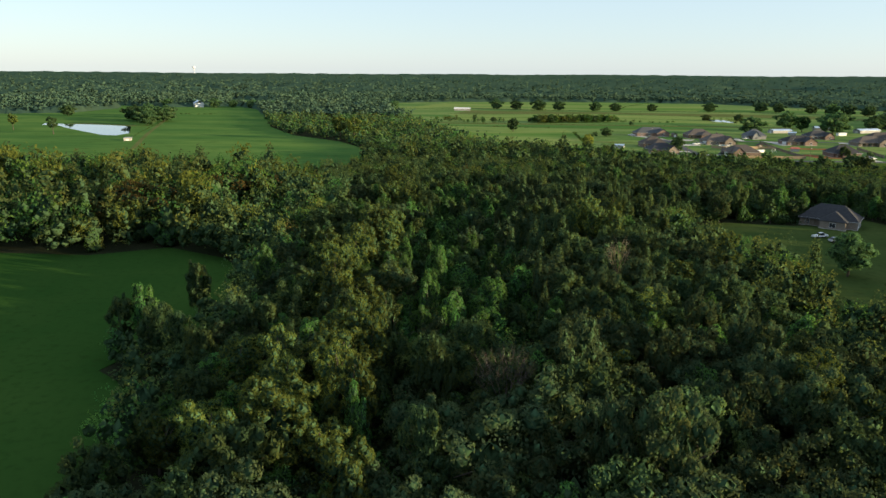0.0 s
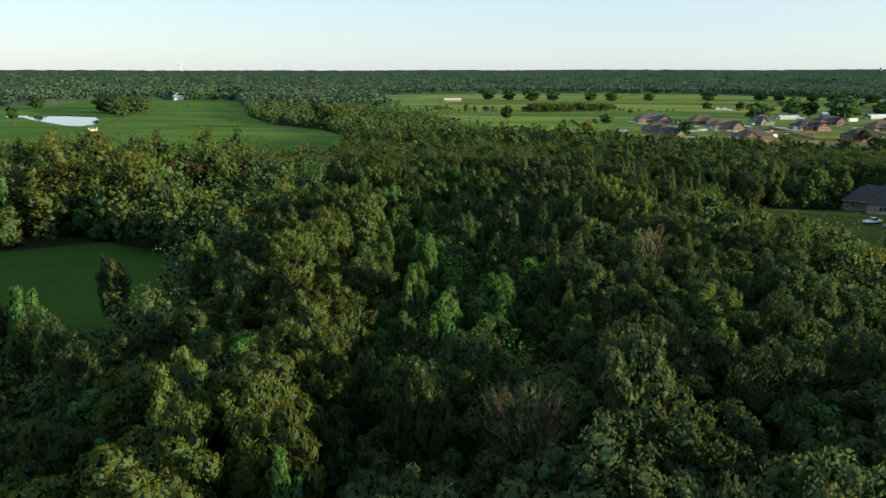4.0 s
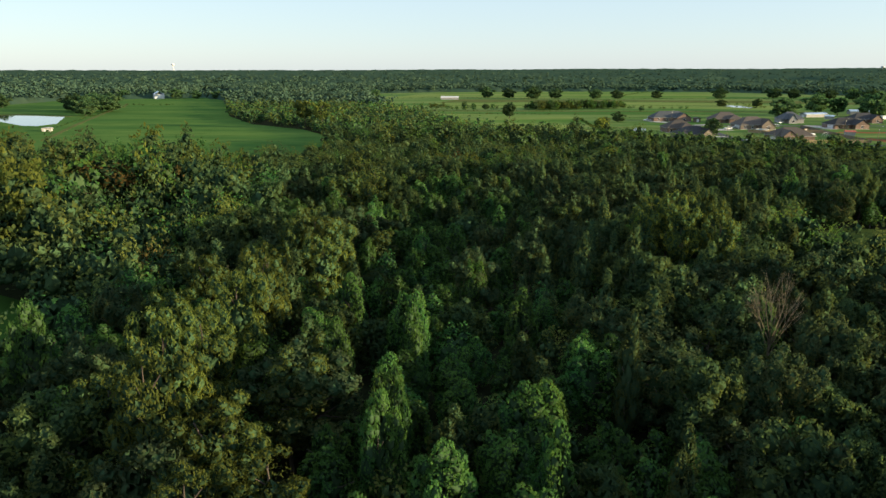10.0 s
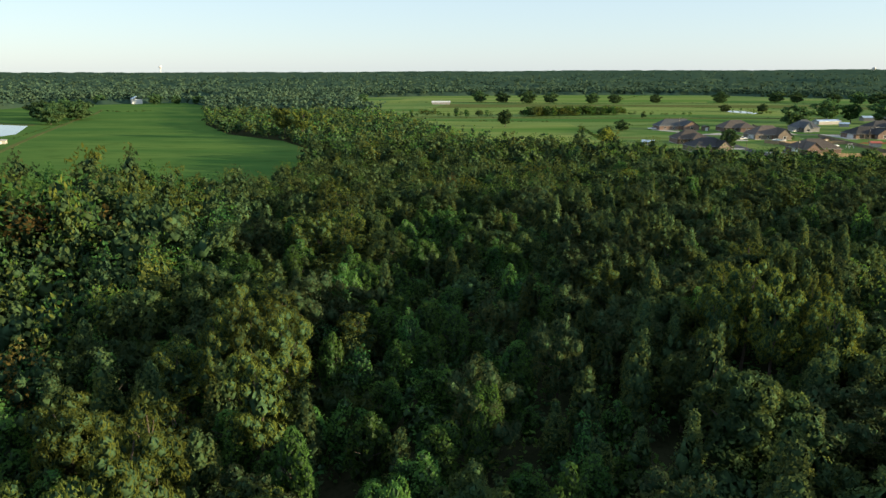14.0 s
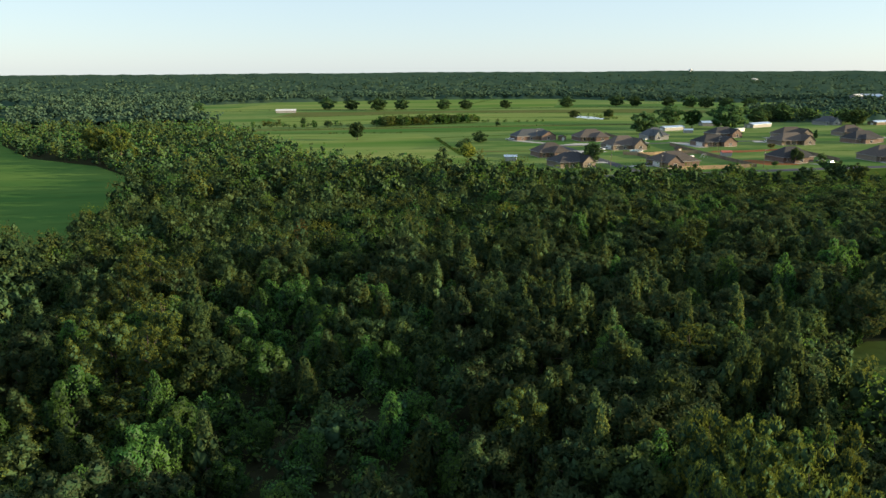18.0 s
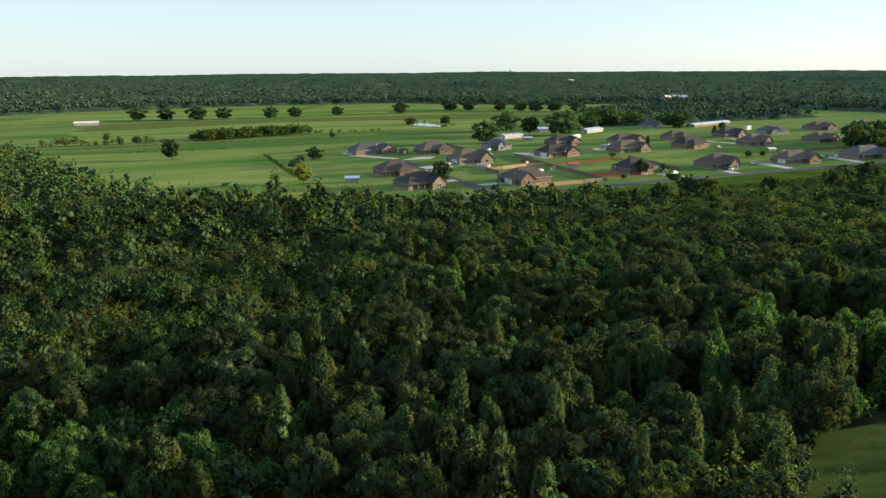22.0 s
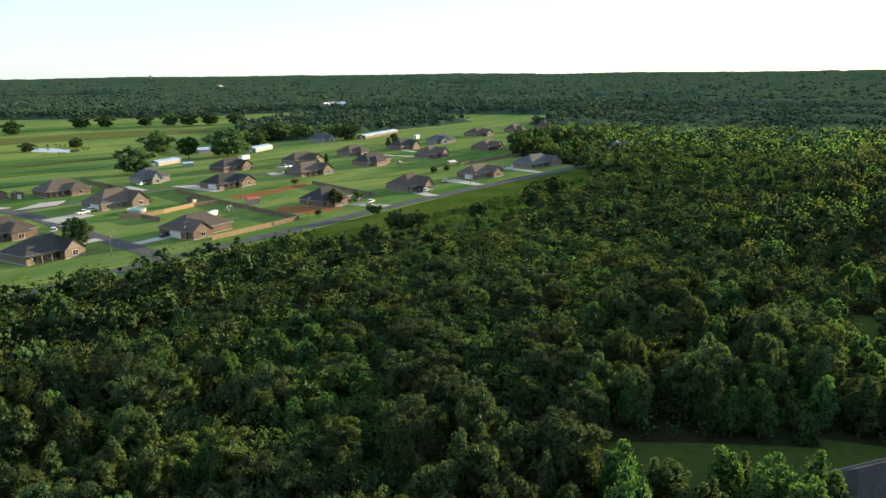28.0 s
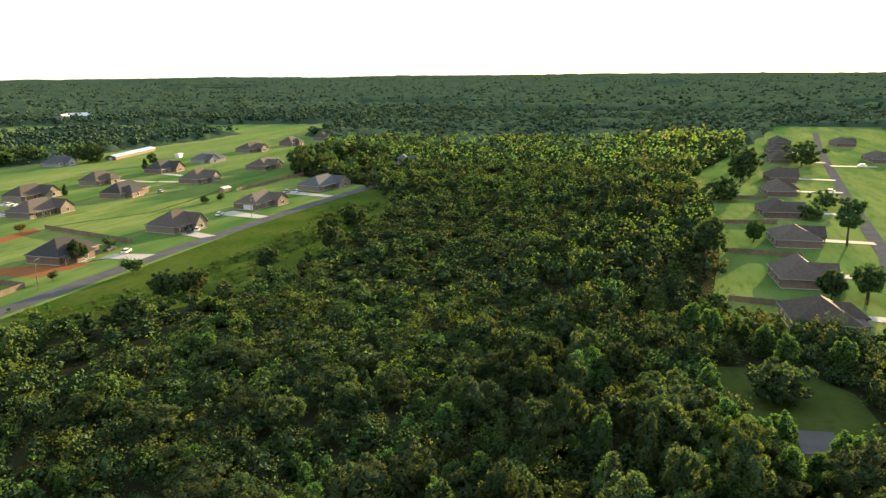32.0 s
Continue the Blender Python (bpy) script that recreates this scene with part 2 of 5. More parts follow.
def mesh_from(name, verts, quads, mats, indices=None, tris=None, smooth=False):
    """A mesh from arrays of vertices and of faces with four (or three) corners."""
    me = bpy.data.meshes.new(name)
    verts = np.asarray(verts, np.float32)
    faces = np.asarray(quads if tris is None else tris, np.int32)
    k = faces.shape[1]
    me.vertices.add(len(verts))
    me.vertices.foreach_set("co", verts.ravel())
    me.loops.add(faces.size)
    me.loops.foreach_set("vertex_index", faces.ravel())
    me.polygons.add(len(faces))
    me.polygons.foreach_set("loop_start", np.arange(0, faces.size, k, dtype=np.int32))
    me.polygons.foreach_set("loop_total", np.full(len(faces), k, np.int32))
    if smooth:
        me.polygons.foreach_set("use_smooth", np.ones(len(faces), bool))
    if indices is not None:
        me.polygons.foreach_set("material_index", np.asarray(indices, np.int32))
    for m in mats:
        me.materials.append(m)
    me.update(calc_edges=True)
    me.validate()
    return me


def box(bm, x0, x1, y0, y1, z0, z1, m=None):
    vs = [bm.verts.new((x, y, z)) for z in (z0, z1) for x, y in ((x0, y0), (x1, y0), (x1, y1), (x0, y1))]
    for f in ((3, 2, 1, 0), (4, 5, 6, 7), (0, 1, 5, 4), (1, 2, 6, 5), (2, 3, 7, 6), (3, 0, 4, 7)):
        bm.faces.new([vs[i] for i in f])
    if m is not None:
        bmesh.ops.transform(bm, matrix=m, verts=vs)
    return vs


def boxes(*rows):
    bm = bmesh.new()
    for r in rows:
        box(bm, *r)
    return bm


def tube(bm, p, q, r0, r1, sides=6):
    p, q = Vector(p), Vector(q)
    turn = (q - p).to_track_quat("Z", "Y").to_matrix()
    rings = []
    for c, r in ((p, r0), (q, r1)):
        rings.append([bm.verts.new(c + turn @ Vector((r * math.cos(a), r * math.sin(a), 0))) for a in (2 * math.pi * i / sides for i in range(sides))])
    for i in range(sides):
        j = (i + 1) % sides
        bm.faces.new((rings[0][i], rings[0][j], rings[1][j], rings[1][i]))
    bm.faces.new(rings[1])
    bm.faces.new(rings[0][::-1])


def strip(name, line, width, z, mat, label, category, kind="structure", thick=0.05):
    """A flat band, with thickness, along a line of points."""
    bm = bmesh.new()
    pts = [Vector((x, y, 0)) for x, y in line]
    rows = []
    for i, p in enumerate(pts):
        d = (pts[min(i + 1, len(pts) - 1)] - pts[max(i - 1, 0)]).normalized()
        s = Vector((-d.y, d.x, 0)) * width / 2
        rows.append([bm.verts.new(p + s + Vector((0, 0, h))) for h in (z - thick, z)] + [bm.verts.new(p - s + Vector((0, 0, h))) for h in (z, z - thick)])
    for a, b in zip(rows, rows[1:]):
        for i in range(4):
            j = (i + 1) % 4
            bm.faces.new((a[i], b[i], b[j], a[j]))
    bm.faces.new(rows[0])
    bm.faces.new(rows[-1][::-1])
    bmesh.ops.recalc_face_normals(bm, faces=bm.faces)
    return tagged(part(name, bm, mat), label, category, kind=kind)


def patch(name, outline, z, mat, label, category="grass", kind="structure", thick=0.05):
    bm = bmesh.new()
    top = [bm.verts.new((x, y, z)) for x, y in outline]
    f = bm.faces.new(top)
    r = bmesh.ops.extrude_face_region(bm, geom=[f])
    low = [v for v in r["geom"] if isinstance(v, bmesh.types.BMVert)]
    bmesh.ops.translate(bm, vec=(0, 0, -thick), verts=low)
    bmesh.ops.recalc_face_normals(bm, faces=bm.faces)
    bmesh.ops.triangulate(bm, faces=[g for g in bm.faces if len(g.verts) > 4])
    return tagged(part(name, bm, mat), label, category, kind=kind)


def inside(x, y, poly):
    """Which of the points lie inside an outline."""
    x, y = np.asarray(x, float), np.asarray(y, float)
    hit = np.zeros(x.shape, bool)
    for (x0, y0), (x1, y1) in zip(poly, poly[1:] + poly[:1]):
        if y0 != y1:
            hit ^= ((y0 > y) != (y1 > y)) & (x < (x1 - x0) * (y - y0) / (y1 - y0) + x0)
    return hit


def bumps(x, y, scale, seed=0):
    """Smooth random heights, about -1 to 1."""
    g = np.random.default_rng(seed)
    v = 0
    for k in range(7):
        a, w, p = g.uniform(0, 2 * math.pi), g.uniform(0.6, 1.7), g.uniform(0, 6.28)
        v = v + np.sin((np.cos(a) * x + np.sin(a) * y) * w * 2 * math.pi / scale + p)
    return v / 3.2


# ---- the plan: clearings in the woods, in metres ----
MEADOW = [(-170, 150), (-103, 147), (-84, 157), (-64, 146), (-52, 128), (-46, 106), (-49, 88), (-58, 82), (-62, 70), (-52, 62), (-46, 48), (-40, 20), (-40, -60), (-170, -60)]
WEST_FIELD = [(-58, 424), (-52, 374), (-51, 330), (-56, 292), (-72, 274), (-110, 272), (-160, 286), (-205, 312), (-300, 340), (-620, 360), (-620, 900), (-444, 926), (-378, 896), (-303, 944),
              (-258, 881), (-213, 750), (-167, 597), (-128, 518), (-86, 477)]
WEST_GAP = [(-330, 985), (-250, 945), (-275, 1120), (-370, 1150)]
BIG_FIELD = [(-110, 1091), (-2, 1162), (250, 1208), (429, 1187), (554, 1055), (640, 990), (749, 976), (842, 640), (875, 609), (842, 590), (699, 570), (650, 520),
             (520, 468), (445, 440), (425, 400), (420, 384), (382, 352), (358, 345), (322, 338), (268, 334), (228, 340), (206, 354), (185, 378),
             (120, 384), (98, 396), (72, 404), (56, 414), (40, 434), (22, 472), (5, 520), (-12, 580), (-24, 640), (-42, 700), (-98, 933)]
WEST_WOOD = [(-640, 690), (-520, 720), (-440, 760), (-430, 860), (-450, 905), (-640, 960)]
BARN_WOOD = [(425, 655), (465, 640), (520, 650), (620, 640), (690, 640), (735, 720), (690, 860), (600, 850), (500, 800), (440, 720)]
SOUTH_LAWN = [(243, 206), (262, 213), (316, 208), (364, 209), (420, 218), (480, 214), (535, 204), (640, 176), (720, 160), (900, 120), (900, 20), (560, 40), (330, 80), (236, 150)]
EAST_YARD = [(117, 240), (117, 246), (123, 245), (131, 237), (139, 225), (146, 213), (153, 202), (152, 194), (124, 194), (124, 204), (128, 214), (123, 228)]
EAST_CLEARING = [(183, 213), (203, 216), (216, 215), (221, 200), (210, 190), (194, 188), (182, 198)]
RIGHT_YARD = [(73, 165), (80, 196), (96, 204), (120, 200), (150, 212), (158, 190), (150, 150), (135, 104), (96, 98), (80, 100), (93, 134), (78, 144)]
CLEARINGS = [MEADOW, WEST_FIELD, WEST_GAP, SOUTH_LAWN, EAST_YARD, EAST_CLEARING, RIGHT_YARD]


def wooded(x, y):
    open_ = np.zeros(np.shape(x), bool)
    for c in CLEARINGS:
        open_ |= inside(x, y, c)
    open_ &= ~inside(x, y, WEST_WOOD)
    open_ |= inside(x, y, BIG_FIELD) & ~inside(x, y, BARN_WOOD)
    return ~open_


def land(x, y):
    """The lie of the land: level near by, rising gently towards the horizon."""
    x, y = np.asarray(x, float), np.asarray(y, float)
    r = np.hypot(x - 60, y - 250)
    s = np.clip((r - 1300) / 3400, 0, 1)
    return s * s * (3 - 2 * s) * (14 + 14 * np.clip(x / 3000, -0.5, 1)) + np.clip((r - 1300) / 1500, 0, 1) * 3 * bumps(x, y, 1500, 5)


# ---- ground ----
_az = np.radians(np.arange(0, 360.01, 3.0))
_rad = np.r_[0.1, 60, 150, 300, 500, 750, 1000, 1300, 1600, 2000, 2400, 2900, 3500, 4200, 4900]
_A, _R = np.meshgrid(_az, _rad)
_gx, _gy = 60 + _R * np.sin(_A), 250 + _R * np.cos(_A)
_gv = np.stack([_gx, _gy, land(_gx, _gy) - 0.12], -1).reshape(-1, 3)
_nc = len(_az)
_gi = (np.arange(len(_rad) - 1)[:, None] * _nc + np.arange(_nc - 1)[None]).ravel()
ground = new("ground", mesh_from("ground", _gv, np.stack([_gi, _gi + _nc, _gi + _nc + 1, _gi + 1], -1), [M["soil"]]))
tagged(ground, "dark leaf-littered woodland floor under the trees", "ground", kind="structure")

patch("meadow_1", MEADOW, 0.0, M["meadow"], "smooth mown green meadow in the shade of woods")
patch("field_1", WEST_FIELD, 0.0, M["green_pasture"], "grazed green pasture sloping round a farm pond")
patch("field_2", WEST_GAP, 0.0, M["pasture"], "sunlit pasture behind a row of trees")
patch("field_3", BIG_FIELD, 0.0, M["pasture"], "broad sunlit green pasture with faint mowing lines")
patch("field_4", [(-10, 592), (6, 524), (24, 476), (42, 438), (58, 418), (74, 408), (95, 402), (95, 480), (102, 580), (100, 614), (-20, 634)], 0.012, M["dry_pasture"], "yellowing mown pasture beside a fence line")
patch("field_5", [(10, 704), (-8, 812), (24, 816), (176, 848), (330, 812), (330, 690), (180, 722), (110, 708)], 0.012, M["dry_pasture"], "pale sunlit pasture between hedgerows")
patch("field_6", [(-80, 940), (56, 950), (185, 916), (265, 932), (330, 940), (410, 1120), (250, 1180), (0, 1140)], 0.012, M["dry_pasture"], "far yellow-green pasture behind a row of oaks")
patch("lawn_1", SOUTH_LAWN, 0.0, M["lawn"], "bright back lawns behind a row of houses")
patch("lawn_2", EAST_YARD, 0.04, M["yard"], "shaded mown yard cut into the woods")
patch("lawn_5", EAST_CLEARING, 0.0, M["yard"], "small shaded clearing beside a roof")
patch("pad", [(184, 203), (192, 203), (193, 197), (185, 196)], 0.06, M["asphalt"], "grey paved pad in a small clearing", "paving")
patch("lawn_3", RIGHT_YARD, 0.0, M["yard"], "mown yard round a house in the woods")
patch("lawn_4", [(100, 404), (120, 388), (400, 390), (440, 444), (520, 472), (640, 520), (640, 560), (330, 565), (225, 565), (140, 575), (112, 560), (108, 480)], 0.03,
      M["lawn"], "bright mown house lots with yellow-green grass")
patch("verge", [(150, 384), (185, 376), (206, 353), (228, 339), (268, 333), (322, 337), (358, 344), (384, 351), (424, 372), (395, 384)], 0.02, M["rough"],
      "rough uncut grass between road and woods")
patch("soil_strip", [(232, 461), (240, 467), (262, 465), (284, 468), (280, 460), (250, 456)], 0.05, M["clay"], "bare reddish clay strip", "soil")
patch("soil_yard", [(226, 424), (229, 406), (246, 403), (246, 409), (241, 417), (234, 427)], 0.05, M["clay"], "bare reddish clay yard", "soil")
patch("hay_strip_1", [(-2, 835), (20, 905), (420, 880), (500, 800), (480, 780), (180, 862), (30, 826)], 0.02, M["hay"], "dry tan strip of cut hay")
patch("hay_strip_2", [(-40, 690), (0, 678), (180, 672), (300, 668), (330, 660), (330, 652), (180, 660), (0, 664), (-35, 674)], 0.02, M["hay"], "pale worn farm track")
patch("sand_bank", [(-360, 606), (-345, 617), (-290, 598), (-286, 586), (-322, 600)], 0.03, M["hay"], "bare sandy bank above a pond", "soil")
patch("clay_garden", [(100, 500), (140, 492), (140, 488), (102, 492)], 0.06, M["hay"], "long bare sandy garden bed", "soil")

water_1 = patch("water_1", [(-372, 590), (-354, 585), (-332, 559), (-302, 529), (-274, 502), (-262, 499), (-260, 519), (-289, 585), (-322, 598), (-349, 602), (-380, 610)],
                0.05, M["water"], "still farm pond mirroring the pale sky", "pond")
water_2 = patch("water_2", [(279, 752), (284, 733), (292, 722), (300, 722), (303, 732), (300, 752), (302, 762), (292, 774), (281, 770)], 0.05, M["water"],
                "small bright pond in a pasture", "pond")

strip("road_1", [(-20, 392), (100, 391), (157, 390), (212, 389), (265, 389), (323, 386), (376, 382), (440, 374), (560, 352), (760, 320)], 6.2, 0.10, M["asphalt"],
      "grey two-lane asphalt country road", "road")
strip("road_2", [(156, 391), (158, 412), (160, 452), (164, 495), (163, 522)], 6.0, 0.115, M["asphalt"], "grey asphalt side street ending among houses", "road")
strip("track", [(-208, 408), (-213, 422), (-242, 508), (-262, 572), (-283, 640), (-307, 728), (-330, 790)], 3.2, 0.04, M["hay"], "pale worn farm track across a pasture", "track")
strip("road_3", [(163, 512), (205, 513), (255, 513), (330, 511)], 4.5, 0.11, M["asphalt"], "narrow pale asphalt lane between house lots", "road")
strip("ditch_1", [(340, 562), (376, 562), (408, 565), (430, 560)], 1.6, 0.06, M["rough"], "dark grassy drainage ditch behind house lots", "ditch")
strip("ditch_2", [(289, 463), (308, 453), (324, 444), (353, 446), (388, 451)], 1.4, 0.06, M["rough"], "dark grassy drainage line between house lots", "ditch")
strip("road_4", [(230, 172), (286, 164), (324, 157), (364, 153), (442, 145), (546, 133), (663, 119), (820, 96)], 5.0, 0.10, M["asphalt"],
      "asphalt street lined with houses and lawns", "road")

# ---- trees ----
# a dense inner body of twelve faces, for each clump of leaves
BODY_V = np.array([(x, y, z) for z in (-1, 1) for y in (-1, 1) for x in (-1, 1)] + [(2, 0, 0), (-2, 0, 0), (0, 2, 0), (0, -2, 0), (0, 0, 2), (0, 0, -2)]) / 2.0
BODY_Q = np.array([(8, 3, 10, 7), (8, 7, 12, 5), (8, 5, 11, 1), (8, 1, 13, 3), (9, 6, 10, 2), (9, 4, 12, 6), (9, 0, 11, 4), (9, 2, 13, 0), (10, 7, 12, 6), (12, 5, 11, 4), (13, 1, 11, 0), (10, 3, 13, 2)])
# half the crown's width as a share of the height, foot and top of the crown, clumps, their size as a share of the half width, their stretch upwards
FORM = {
    "broad": (0.36, 0.24, 0.95, 60, (0.17, 0.29), 1.05),
    "oakwood": (0.42, 0.22, 0.95, 84, (0.13, 0.23), 0.95),
    "bright": (0.32, 0.18, 0.95, 56, (0.18, 0.30), 1.15),
    "spire": (0.23, 0.14, 0.97, 46, (0.22, 0.36), 1.40),
    "pine": (0.27, 0.40, 0.96, 80, (0.15, 0.25), 0.90),
    "sapling": (0.40, 0.10, 0.94, 26, (0.22, 0.36), 1.15),
    "oak": (0.58, 0.15, 0.95, 110, (0.11, 0.19), 0.9),
}


def lobes_of(kind, g, h):
    """Centres and radii of the clumps that a crown is made of, for a tree of height h."""
    if kind == "shrub":
        rows = []
        for _ in range(7):
            a, k = g.uniform(0, 6.28), g.uniform(0, 0.3) * h
            rows.append((math.cos(a) * k, math.sin(a) * k, g.uniform(0.35, 0.7) * h, h * g.uniform(0.22, 0.34), 1.0))
        return np.array(rows)
    share, z0, z1, n, (s0, s1), tall = FORM[kind]
    r = share * h
    lean = g.uniform(-0.05, 0.05, 2) * h
    # a few leading stems, so that the outline is uneven and has notches
    stems = [(0.0, 0.0, 1.0)]
    for i in range({"spire": 1, "sapling": 2, "oak": 4, "oakwood": 4, "pine": 4}.get(kind, 3)):
        a = i * 2.2 + g.uniform(0, 1.2)
        k = g.uniform(0.30, 0.55) * r
        stems.append((math.cos(a) * k, math.sin(a) * k, g.uniform(0.74, 0.96)))
    rows = []
    for i in range(n):
        sx, sy, sh = stems[i % len(stems)]
        u = ((i // len(stems)) + g.uniform(0.1, 0.9)) / max(1, -(-n // len(stems)))
        a = i * 2.4 + g.uniform(-0.7, 0.7)
        if kind in ("spire", "sapling"):
            prof = min((1.04 - u) ** 0.65, 0.55 + 1.2 * u)
        elif kind == "bright":
            prof = min((1.05 - u) ** 0.5, 0.5 + 1.6 * u)
        elif kind == "pine":
            prof = math.sin(math.pi * (0.16 + 0.74 * u)) ** 0.7
        else:
            prof = math.sin(math.pi * (0.20 + 0.70 * u)) ** 0.6
        lr = r * g.uniform(s0, s1) * (1.0 if u < 0.8 else 0.85)
        w = max(0.0, r * prof * g.uniform(0.72, 1.08) - lr * 0.75) * (0.62 if len(stems) > 2 else 0.9)
        z = h * (z0 + (z1 - z0) * u * sh) - lr * tall * (0.3 + 0.6 * u)
        rows.append((sx * min(1.0, 0.35 + u) + math.cos(a) * w + lean[0] * u, sy * min(1.0, 0.35 + u) + math.sin(a) * w + lean[1] * u, z, lr, tall))
    rows.append((0, 0, h * (z0 + 0.42 * (z1 - z0)), r * 0.55, 0.45 * h * (z1 - z0) / (0.55 * r)))
    return np.array(rows)


def crown(kind, seed, h, count, size, core=1):
    """Vertices, four-cornered leaf sprays and their number, of one crown; core adds the dense inside of the largest clumps."""
    g = np.random.default_rng(seed)
    lob = lobes_of(kind, g, h)
    w = lob[:, 3] ** 2
    w[-1] *= 0.3
    m = count * 4
    pick = g.choice(len(lob), m, p=w / w.sum())
    d = g.normal(size=(m, 3))
    d[:, 2] += 0.35
    d /= np.linalg.norm(d, axis=1)[:, None]
    stretch = np.ones((len(lob), 3))
    stretch[:, 2] = lob[:, 4]
    rad = stretch * lob[:, 3:4]
    p = lob[pick, :3] + d * g.uniform(0.80, 1.10, m)[:, None] * rad[pick]
    # sprays sit on the outside of the crown, seldom within another clump
    depth = np.full(m, 9.0)
    for j in range(len(lob)):
        q = np.linalg.norm((p - lob[j, :3]) / rad[j], axis=1)
        q[pick == j] = 9.0
        depth = np.minimum(depth, q)
    keep = np.flatnonzero((depth > 0.80) | (g.uniform(size=m) < 0.10))[:count]
    p, d = p[keep], d[keep]
    n = len(keep)
    nrm = d + g.normal(scale=0.30, size=(n, 3))
    nrm /= np.linalg.norm(nrm, axis=1)[:, None]
    t = g.normal(scale=0.6, size=(n, 3)) + 0.35 * d
    t[:, 2] += 1.0 if kind == "pine" else 0.55
    t -= nrm * (0.75 * (t * nrm).sum(1))[:, None]
    t /= np.linalg.norm(t, axis=1)[:, None]
    b = np.cross(t, nrm)
    b /= np.linalg.norm(b, axis=1)[:, None]
    s = (size * g.uniform(0.55, 1.4, n))[:, None]
    wide = 0.24 if kind == "pine" else 0.40
    v = np.stack([p - t * s * 0.55, p - b * s * wide - nrm * s * 0.10, p + t * s * 0.65, p + b * s * wide - nrm * s * 0.10], 1).reshape(-1, 3)
    q = np.arange(4 * n).reshape(-1, 4)
    if core:
        lob[-1, 3] *= 0.62
        lob = lob[np.argsort(-lob[:, 3])[:core]]
        k = len(lob)
        cv = (lob[:, None, :3] + BODY_V[None] * (lob[:, 3:4, None] * 0.77) * np.stack([np.ones(k), np.ones(k), lob[:, 4]], -1)[:, None, :]).reshape(-1, 3)
        cq = (np.arange(k)[:, None, None] * len(BODY_V) + BODY_Q[None]).reshape(-1, 4) + len(v)
        v, q = np.concatenate([v, cv]), np.concatenate([q, cq])
    return v, q, n


def trunk_bm(kind, seed, h):
    g = random.Random(seed)
    bm = bmesh.new()
    top = {"pine": 0.84, "spire": 0.68, "shrub": 0.4}.get(kind, 0.62)
    r = 0.018 * h + 0.03
    bend = [Vector((g.uniform(-0.012, 0.012) * h * i, g.uniform(-0.012, 0.012) * h * i, top * h * i / 4)) for i in range(5)]
    for i in range(4):
        tube(bm, bend[i], bend[i + 1], r * (1 - 0.21 * i), r * (0.79 - 0.21 * i), 7)
    spread = {"oak": 0.40, "oakwood": 0.28, "broad": 0.2, "bright": 0.2, "pine": 0.09, "spire": 0.08}.get(kind, 0.12)
    for i in range(7 if kind != "shrub" else 3):
        a, z = i * 2.4 + g.uniform(-0.4, 0.4), g.uniform(0.45, 0.85)
        base = bend[0].lerp(bend[4], z)
        tip = base + Vector((math.cos(a) * spread * h, math.sin(a) * spread * h, g.uniform(0.06, 0.16) * h))
        tube(bm, base, tip, r * 0.4, r * 0.12, 5)
    return bm


LEAF = {"broad": "broad", "bright": "bright", "spire": "spire", "pine": "pine", "oakwood": "oakwood", "sapling": "bright", "oak": "field_oak", "shrub": "broad"}
LABELS = {
    "broad": "leafy dark green broadleaf tree with a rounded crown",
    "oakwood": "spreading dull green oak with a lumpy domed crown",
    "bright": "bright green broadleaf tree with several leafy tips",
    "spire": "slender pointed green tree with sunlit tip",
    "pine": "tall pine with dull yellow-green needle clumps",
    "sapling": "low bushy young green tree between taller ones",
    "oak": "dark broad-crowned oak standing in a pasture",
}


def make_tree(kind, seed, h, count, size, leaf=None, label="", category="tree", group="", name="tree", bark="bark"):
    root = new(name)
    part("trunk", trunk_bm(kind, seed, h), M[bark], root)
    v, q, n = crown(kind, seed, h, count, size, 99)
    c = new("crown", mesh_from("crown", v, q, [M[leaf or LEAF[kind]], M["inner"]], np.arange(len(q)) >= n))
    c.parent = root
    root.empty_display_size = 0.5
    return tagged(root, label or LABELS.get(kind, ""), category, group)


def bare_tree(seed, h, label, bark="pale_bark"):
    g = random.Random(seed)
    root = new("dead_tree")
    bm = bmesh.new()
    tube(bm, (0, 0, 0), (0.1, 0, h * 0.45), 0.2, 0.13, 7)
    part("trunk", bm, M[bark], root)
    bm = bmesh.new()
    for i in range(13):
        a = i * 2.4
        base = Vector((0.1, 0, h * (0.3 + 0.012 * i)))
        mid = base + Vector((math.cos(a) * h * 0.10, math.sin(a) * h * 0.10, h * g.uniform(0.2, 0.3)))
        tube(bm, base, mid, 0.075, 0.04, 5)
        for k in range(5):
            b = a + g.uniform(-1.1, 1.1)
            tip = mid + Vector((math.cos(b) * h * g.uniform(0.04, 0.15), math.sin(b) * h * g.uniform(0.04, 0.15), h * g.uniform(0.08, 0.26)))
            tube(bm, mid, tip, 0.026, 0.008, 4)
            for _ in range(4):
                tube(bm, mid.lerp(tip, g.uniform(0.4, 0.9)), tip + Vector((g.uniform(-0.8, 0.8), g.uniform(-0.8, 0.8), g.uniform(-0.2, 0.9))), 0.012, 0.005, 3)
    part("branch", bm, M[bark], root)
    return tagged(root, label, "tree")


def ease(v, a, b):
    t = np.clip((np.asarray(v, float) - a) / (b - a), 0, 1)
    return t * t * (3 - 2 * t)


